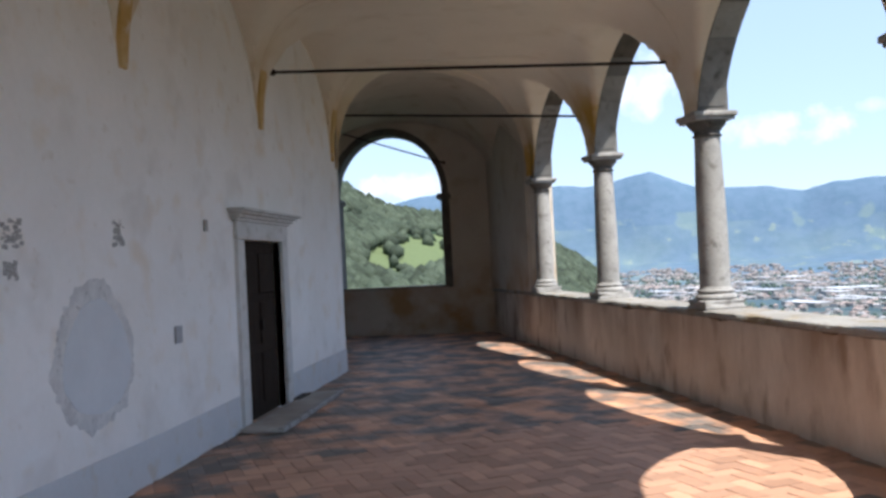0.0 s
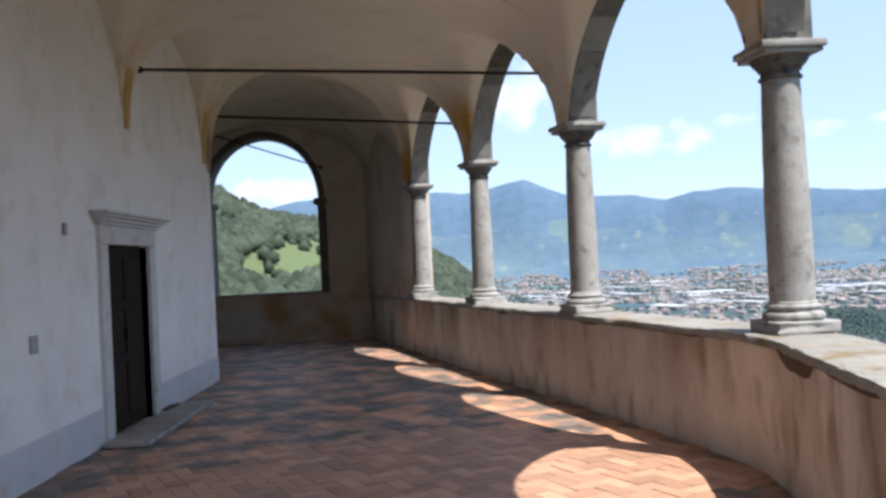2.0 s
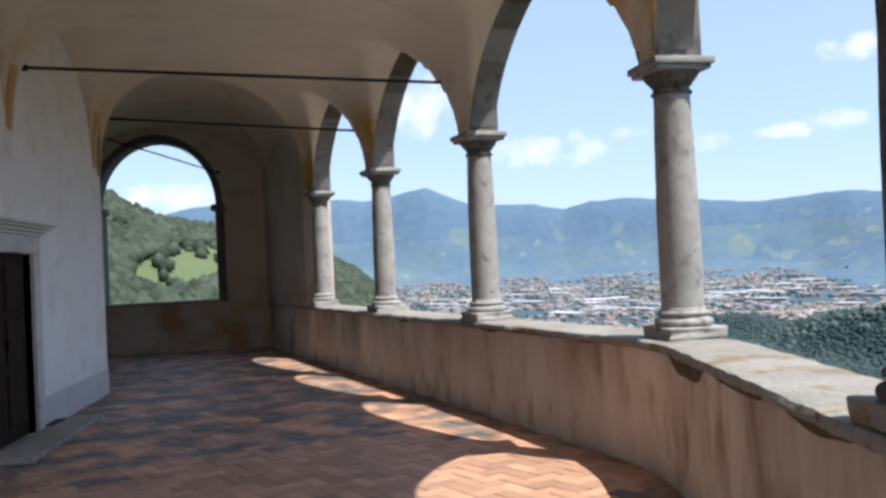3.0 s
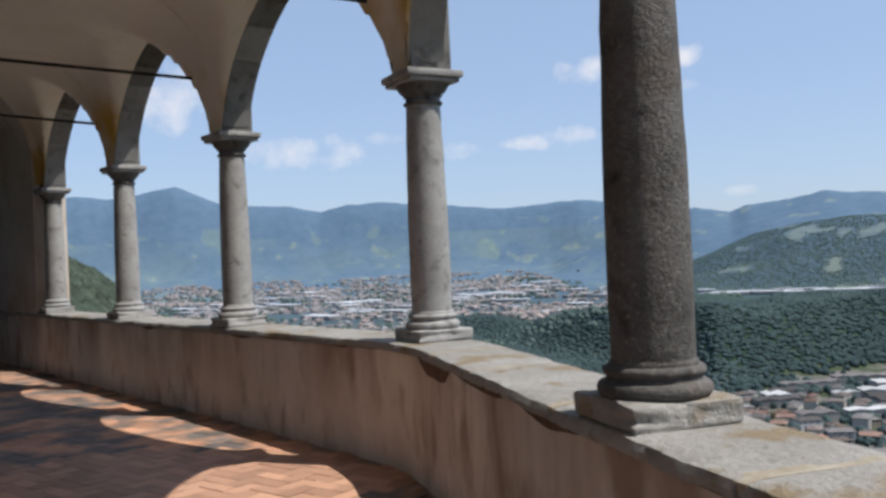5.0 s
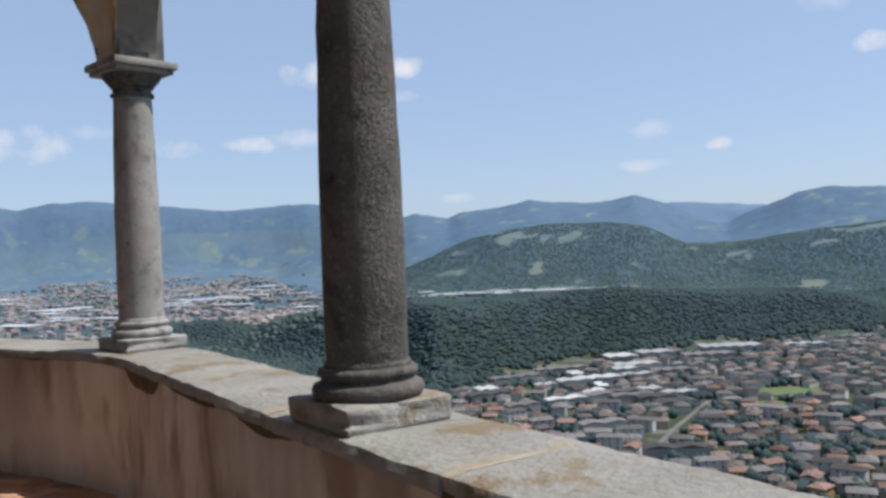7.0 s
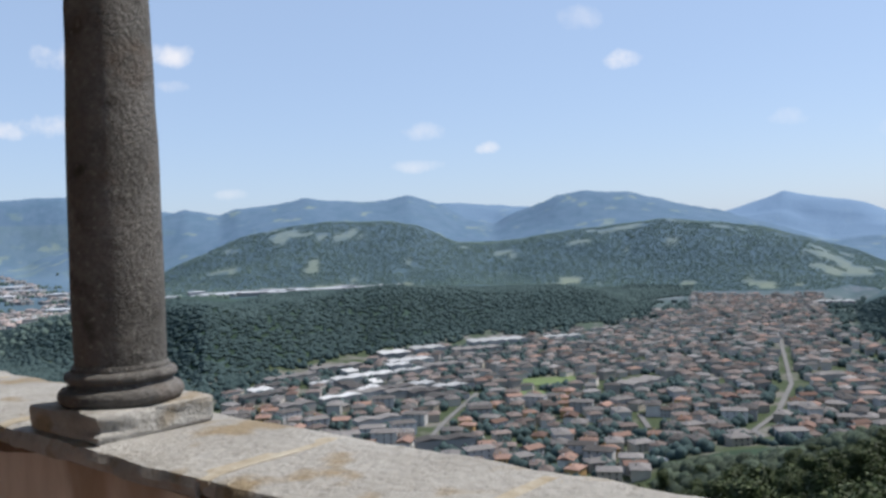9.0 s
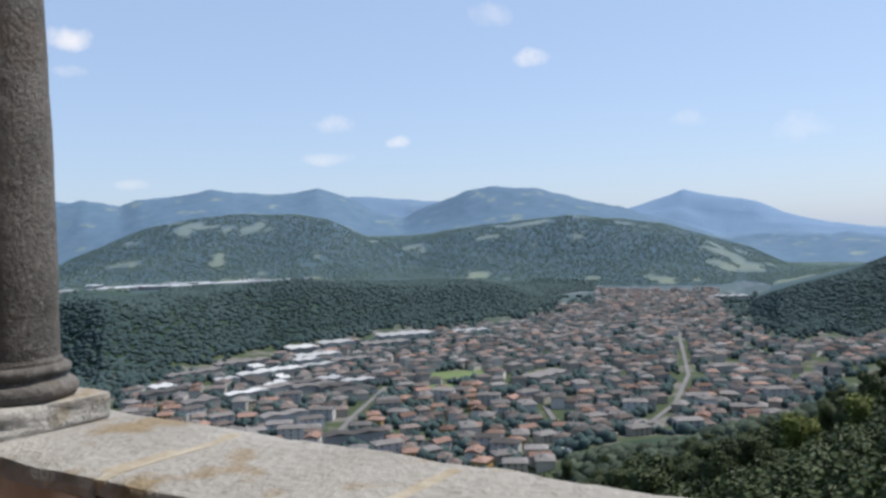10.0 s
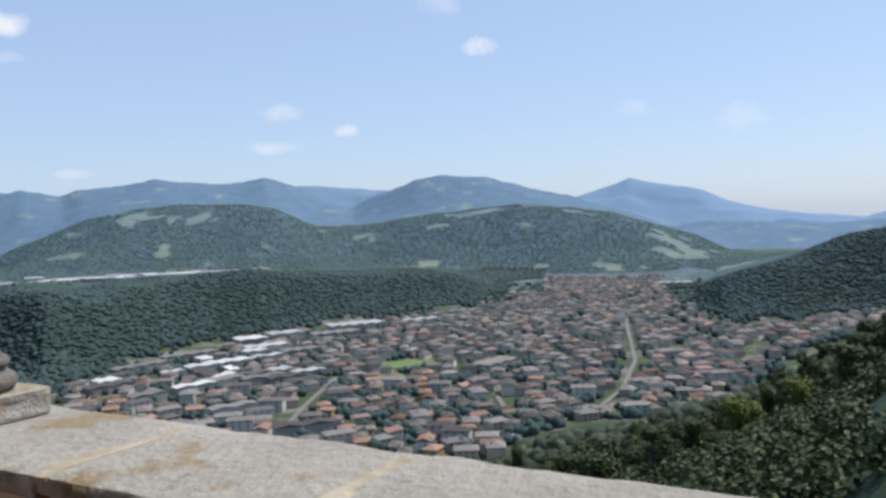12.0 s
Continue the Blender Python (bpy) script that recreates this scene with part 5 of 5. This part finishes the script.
# works on the plateau behind the scarp
for i in range(26):
    azd = 40.2 + i * 0.58 + rnd.uniform(-0.1, 0.1)
    r = rnd.uniform(1700, 1880)
    x, y = r * math.sin(radians(azd)), r * math.cos(radians(azd))
    items.append((x, y, float(ground_at(x, y)[0]), -radians(azd) + rnd.uniform(-0.1, 0.1), rnd.uniform(30, 70), rnd.uniform(14, 24), rnd.uniform(9, 12), 1.0, 3))
# greyed wall and roof colours carry the haze over the valley
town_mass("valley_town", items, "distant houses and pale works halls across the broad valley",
          [surface("hazed_renders", (0.22, 0.225, 0.225), (0.30, 0.30, 0.295), scale=0.01, fine=1, bump=0.0, spread=0.1, vary="island")] + [surface("hazed_roofs_" + n, a, b, scale=0.01, fine=1, bump=0.0, spread=0.1, vary="island")
           for n, a, b in (("brown", (0.24, 0.21, 0.20), (0.28, 0.24, 0.23)), ("red", (0.28, 0.22, 0.20), (0.33, 0.26, 0.235)), ("grey", (0.26, 0.265, 0.27), (0.32, 0.325, 0.33)))] + [surface("hazed_metal_roofs", (0.36, 0.38, 0.41), (0.46, 0.48, 0.51), scale=0.01, fine=1, bump=0.0, spread=0.1, vary="island")])

# trees among the houses
pts, sizes = [], []
for i in range(21000):
    azd, r = rnd.uniform(43, 97), math.sqrt(rnd.uniform(470 ** 2, 1700 ** 2))
    x, y = r * math.sin(radians(azd)), r * math.cos(radians(azd))
    zg = float(ground_at(x, y)[0])
    if zg > VALLEY + 6 or noise.noise(Vector((x / 45, y / 45, 2))) < -0.12 or near_road(Vector((x, y))) or any((Vector((x, y)) - f).length < max(w, h) for f, w, h in FIELDS):
        continue
    pts.append((x, y, zg + 0.5))
    sizes.append(rnd.uniform(2.2, 5.0))
crowns("town_trees", pts, sizes, LUMPS1, HAZED_LEAFY, "dark garden and street trees among the houses", "trees", 4)
pts, sizes = [], []
for i in range(7000):
    azd, r = rnd.uniform(2.5, 44), math.sqrt(rnd.uniform(1200 ** 2, 3300 ** 2))
    x, y = r * math.sin(radians(azd)), r * math.cos(radians(azd))
    if noise.noise(Vector((x / 150, y / 150, 12))) < 0.0 or (azd > 34 and r > 1900):
        continue
    pts.append((x, y, float(ground_at(x, y)[0])))
    sizes.append(rnd.uniform(3, 6.5))
# haze over the tree belts is put into the crown colour too
crowns("valley_trees", pts, sizes, LUMPS1, surface("hazed_valley_crowns", (0.060, 0.092, 0.082), (0.082, 0.116, 0.098), scale=0.006, fine=0.2, bump=0.0, spread=0.4), "tree belts across the broad valley", "trees", 8)


# ---- trees of the near slope ----
def leafy_tree(h, spread, leaves, leaf_size, seed, leaf_material):
    rn = random.Random(seed)
    root = new("tree")
    bm = bmesh.new()
    tube_pts = [(0, 0, -1.5), (rn.uniform(-.2, .2), rn.uniform(-.2, .2), h * 0.35), (rn.uniform(-.4, .4), rn.uniform(-.4, .4), h * 0.8)]
    for i, (p, q) in enumerate(zip(tube_pts, tube_pts[1:])):
        r0, r1 = h * 0.022 * (1 - 0.4 * i), h * 0.022 * (0.6 - 0.4 * i)
        mm = Matrix.Translation((Vector(p) + Vector(q)) / 2) @ (Vector(q) - Vector(p)).to_track_quat("Z", "Y").to_matrix().to_4x4()
        bmesh.ops.create_cone(bm, segments=8, radius1=r0, radius2=max(0.03, r1), depth=(Vector(q) - Vector(p)).length, matrix=mm)
    blobs = []
    for i in range(16):
        a, k = rn.uniform(0, 6.28), rn.uniform(0.1, 1)
        c = Vector((math.cos(a) * spread * 0.62 * k, math.sin(a) * spread * 0.62 * k, h * rn.uniform(0.14, 0.88)))
        blobs.append((c, spread * rn.uniform(0.3, 0.52)))
        s = Vector((0, 0, min(c.z * 0.8, h * rn.uniform(0.3, 0.6))))
        mm = Matrix.Translation((s + c) / 2) @ (c - s).to_track_quat("Z", "Y").to_matrix().to_4x4()
        bmesh.ops.create_cone(bm, segments=5, radius1=h * 0.008, radius2=0.02, depth=(c - s).length, matrix=mm)
    part("trunk", bm, BARK, root)
    V, F = [], []
    for i in range(leaves):
        c, rr = blobs[rn.randrange(len(blobs))]
        d = Vector((rn.gauss(0, 1), rn.gauss(0, 1), rn.gauss(0, 0.8))).normalized()
        p = c + d * rr * rn.uniform(0.55, 1.08)
        nrm = (d + Vector((rn.gauss(0, .5), rn.gauss(0, .5), rn.gauss(0.3, .5)))).normalized()
        q = nrm.to_track_quat("Z", "Y").to_matrix()
        s = leaf_size * rn.uniform(0.6, 1.3)
        b = len(V)
        for u, v, w in ((-s, -s * .6, 0), (s * .2, -s * .7, s * .15), (s, s * .1, -s * .1), (s * .1, s * .8, s * .1), (-s * .8, s * .5, -s * .12)):
            V.append(tuple(p + q @ Vector((u, v, w))))
        F.append(tuple(range(b, b + 5)))
    me = bpy.data.meshes.new("crown")
    me.from_pydata(V, [], F)
    me.materials.append(leaf_material)
    ob = new("crown", me)
    ob.parent = root
    return root


def treeline(a):
    """Elevation in degrees that the near slope's tree tops reach."""
    return float(prof(a, 50, -18.5, 62, -18.0, 69, -16.8, 71, -15.6, 73.4, -14.7, 76, -14.5, 80, -13.9, 83.6, -12.8, 87.2, -11.9, 90.6, -9.6, 93.9, -7.1, 96, -6.1, 100, -3))


TREES = [leafy_tree(13, 5.2, 5600, 0.29, 1, LEAF), leafy_tree(11, 4.6, 4800, 0.28, 2, LEAF), leafy_tree(15, 5.0, 5800, 0.29, 3, LEAF), leafy_tree(12, 4.2, 4600, 0.28, 4, LEAF_YELLOW), leafy_tree(9, 4.0, 3600, 0.26, 5, LEAF)]
TLAB = ["broad dark green leafy tree on the slope", "rounded green leafy tree on the slope", "tall green leafy tree on the slope", "yellow-green leafy tree on the slope", "small green leafy tree on the slope"]
for k, lab in zip(TREES, TLAB):
    tagged(k, lab, "tree", "trees of the near slope")
used = set()
count = 0
for i in range(4000):
    azd, r = rnd.uniform(56, 98), math.sqrt(rnd.uniform(125 ** 2, 440 ** 2))
    if count >= 300:
        break
    x, y = r * math.sin(radians(azd)), r * math.cos(radians(azd))
    zg = float(ground_at(x, y)[0])
    top = math.degrees(math.atan2(zg + 13, r))
    if top < -19.5 or top > treeline(azd) + 0.5 * rnd.random():
        continue
    if 95 < azd and r < 200 and rnd.random() < 0.7:
        continue
    k = rnd.choice((0, 0, 1, 1, 2, 4, 4)) if not (84 < azd < 93 and r < 340 and rnd.random() < 0.5) else 3
    m = Matrix.Translation((x, y, zg - 0.5)) @ Matrix.Rotation(rnd.uniform(0, 6.28), 4, "Z")
    if k not in used:
        TREES[k].matrix_basis = m
        used.add(k)
    else:
        copy_thing(TREES[k], m @ Matrix.Diagonal((1, 1, rnd.uniform(0.85, 1.15), 1)))
    count += 1
# undergrowth between the trees
V, F = [], []
rn = random.Random(77)
for i in range(4200):
    azd, r = rn.uniform(54, 99), math.sqrt(rn.uniform(85 ** 2, 450 ** 2))
    if azd > 94.6 and 95 < r < 150:
        continue
    x, y = r * math.sin(radians(azd)), r * math.cos(radians(azd))
    zg = float(ground_at(x, y)[0])
    s0 = rn.uniform(2.2, 4.8)
    top = math.degrees(math.atan2(zg + 1.5 * s0, r))
    if top < -20 or top > treeline(azd):
        continue
    for k in range(110):
        d = Vector((rn.gauss(0, 1), rn.gauss(0, 1), abs(rn.gauss(0, 0.9)))).normalized()
        p = Vector((x, y, zg)) + Vector((d.x * s0, d.y * s0, d.z * s0 * 1.2)) * rn.uniform(0.6, 1.1)
        q = (d + Vector((rn.gauss(0, .5), rn.gauss(0, .5), rn.gauss(0, .5)))).normalized().to_track_quat("Z", "Y").to_matrix()
        s = rn.uniform(0.26, 0.52)
        b = len(V)
        for u, v, w in ((-s, -s * .6, 0), (s * .3, -s * .7, s * .15), (s, s * .3, -s * .1), (-s * .5, s * .8, s * .1)):
            V.append(tuple(p + q @ Vector((u, v, w))))
        F.append((b, b + 1, b + 2, b + 3))
me = bpy.data.meshes.new("undergrowth")
me.from_pydata(V, [], F)
me.materials.append(LEAF)
tagged(new("undergrowth", me), "dense green bushes covering the slope", "bushes", kind="stuff")
a, r = polar(rng, 3600, 52, 99, 420, 700)
x, y = r * np.sin(np.radians(a)), r * np.cos(np.radians(a))
z = ground_z(a, r)
keep = (z > VALLEY + 5) & (np.degrees(np.arctan2(z + 5, r)) < np.array([treeline(q) for q in a]))
crowns("slope_woods", np.stack([x, y, z], 1)[keep], rng.uniform(3.0, 5.5, keep.sum()), LUMPS2, LEAFY, "dense green broadleaf woods down the slope", "woods", 6)

# cottage and its lawn at the slope's foot
cx, cy = 200 * math.sin(radians(96.0)), 200 * math.cos(radians(96.0))
cottage = house_kind(7, 9, 4.2, 1.8, 0.0, ROOFS[1], WALLS[2])
cottage.name = "slope_cottage"
cottage.matrix_basis = Matrix.Translation((cx, cy, float(ground_at(cx, cy)[0]) - 1.0)) @ Matrix.Rotation(0.5, 4, "Z")
tagged(cottage, "small ochre cottage with red tile roof on the slope", "house")


# ---- coping slabs ----
total = RUN[-1]
s = 0.05
k = 0
lengths = [1.25, 0.95, 1.4, 1.1, 0.85, 1.3]
while s < total - 0.4:
    e = min(total, s + lengths[k % 6])
    bm = bmesh.new()
    sweep(bm, s + 0.006, e - 0.006, 0.05, [(0.262, 0.935), (0.268, 0.965), (0.255, 0.992), (0.22, 0.999), (0.12, ZP), (0.0, ZP), (-0.18, ZP), (-0.29, 0.999), (-0.335, 0.990), (-0.345, 0.96), (-0.335, 0.93)], jag=0.018, seed=k * 3.7)
    part("slab", bm, SLAB, parapet, smooth=True)
    bm = bmesh.new()
    sweep(bm, e - 0.035, e + 0.035, 0.012, [(0.25, 0.93), (0.255, 0.992), (0.20, 1.0025), (0.1, 1.0015), (0.0, 1.0025), (-0.1, 1.0015), (-0.25, 1.002), (-0.325, 0.991), (-0.32, 0.93)], jag=0.012, seed=k)
    part("joint", bm, MORTAR, parapet)
    s = e
    k += 1

# ---- floor bricks, herringbone ----
BL, BW, GAP = 0.28, 0.14, 0.003
rnd = random.Random(3)


def brick_mesh(i):
    bm = bmesh.new()
    r = random.Random(i)
    box(bm, GAP / 2, BL - GAP / 2, GAP / 2, BW - GAP / 2, -0.03, 0.0)
    for v in bm.verts:
        if v.co.z > -0.01:
            v.co.x += 0.001 * (1 if v.co.x < BL / 2 else -1) + r.uniform(-0.003, 0.003)
            v.co.y += 0.001 * (1 if v.co.y < BW / 2 else -1) + r.uniform(-0.003, 0.003)
            v.co.z += r.uniform(-0.003, 0.001)
    me = bpy.data.meshes.new("brick")
    bm.to_mesh(me)
    bm.free()
    me.materials.append(BRICK)
    return me


MESHES = [brick_mesh(i) for i in range(8)]


def right_limit(y):
    ys = [c[1] for c in COL] + [CORNER[1]]
    xs = [c[0] for c in COL] + [CORNER[0]]
    return float(np.interp(y, ys, xs)) - 0.2


ANG = radians(28)
ca, sa = math.cos(ANG), math.sin(ANG)
V, F = [], []
near = []
for i in range(-120, 120):
    for j in range(-120, 120):
        d = (i - j) % 4
        if d not in (0, 3):
            continue
        px, py = i * BW + (BW if d == 3 else 0), j * BW
        cx, cy = px * ca - py * sa, px * sa + py * ca + 8.0
        if -4 < cy < END_Y - 0.25 and (WALL_X + 0.12 if cy < WALL_END else -7.9) < cx < right_limit(cy) - 0.1:
            near.append((cx, cy, ANG + (math.pi / 2 if d == 3 else 0)))
near.sort(key=lambda q: abs(q[1] - 6.4) + 0.6 * abs(q[0] - 0.3))
for n, (cx, cy, rot) in enumerate(near):
    if n < 300:
        b = new("brick", MESHES[n % 8])
        b.matrix_basis = Matrix.Translation((cx, cy, rnd.uniform(-0.002, 0.002))) @ Matrix.Rotation(rot, 4, "Z")
        b.parent = floor
    else:
        c, s_ = math.cos(rot), math.sin(rot)
        bs = len(V)
        dz = rnd.uniform(-0.003, 0.002)
        for x, y, z in ((.0015, .0015, -.03), (BL - .0015, .0015, -.03), (BL - .0015, BW - .0015, -.03), (.0015, BW - .0015, -.03), (.0025, .0025, 0), (BL - .0025, .0025, 0), (BL - .0025, BW - .0025, 0), (.0025, BW - .0025, 0)):
            V.append((cx + x * c - y * s_, cy + x * s_ + y * c, z + (dz if z == 0 else 0)))
        F += [(bs + 4, bs + 5, bs + 6, bs + 7), (bs, bs + 1, bs + 5, bs + 4), (bs + 1, bs + 2, bs + 6, bs + 5), (bs + 2, bs + 3, bs + 7, bs + 6), (bs + 3, bs, bs + 4, bs + 7)]
me = bpy.data.meshes.new("brick_paving")
me.from_pydata(V, [], F)
me.materials.append(BRICKS)
paving = tagged(new("brick_paving", me), kind="stuff")
paving.parent = floor
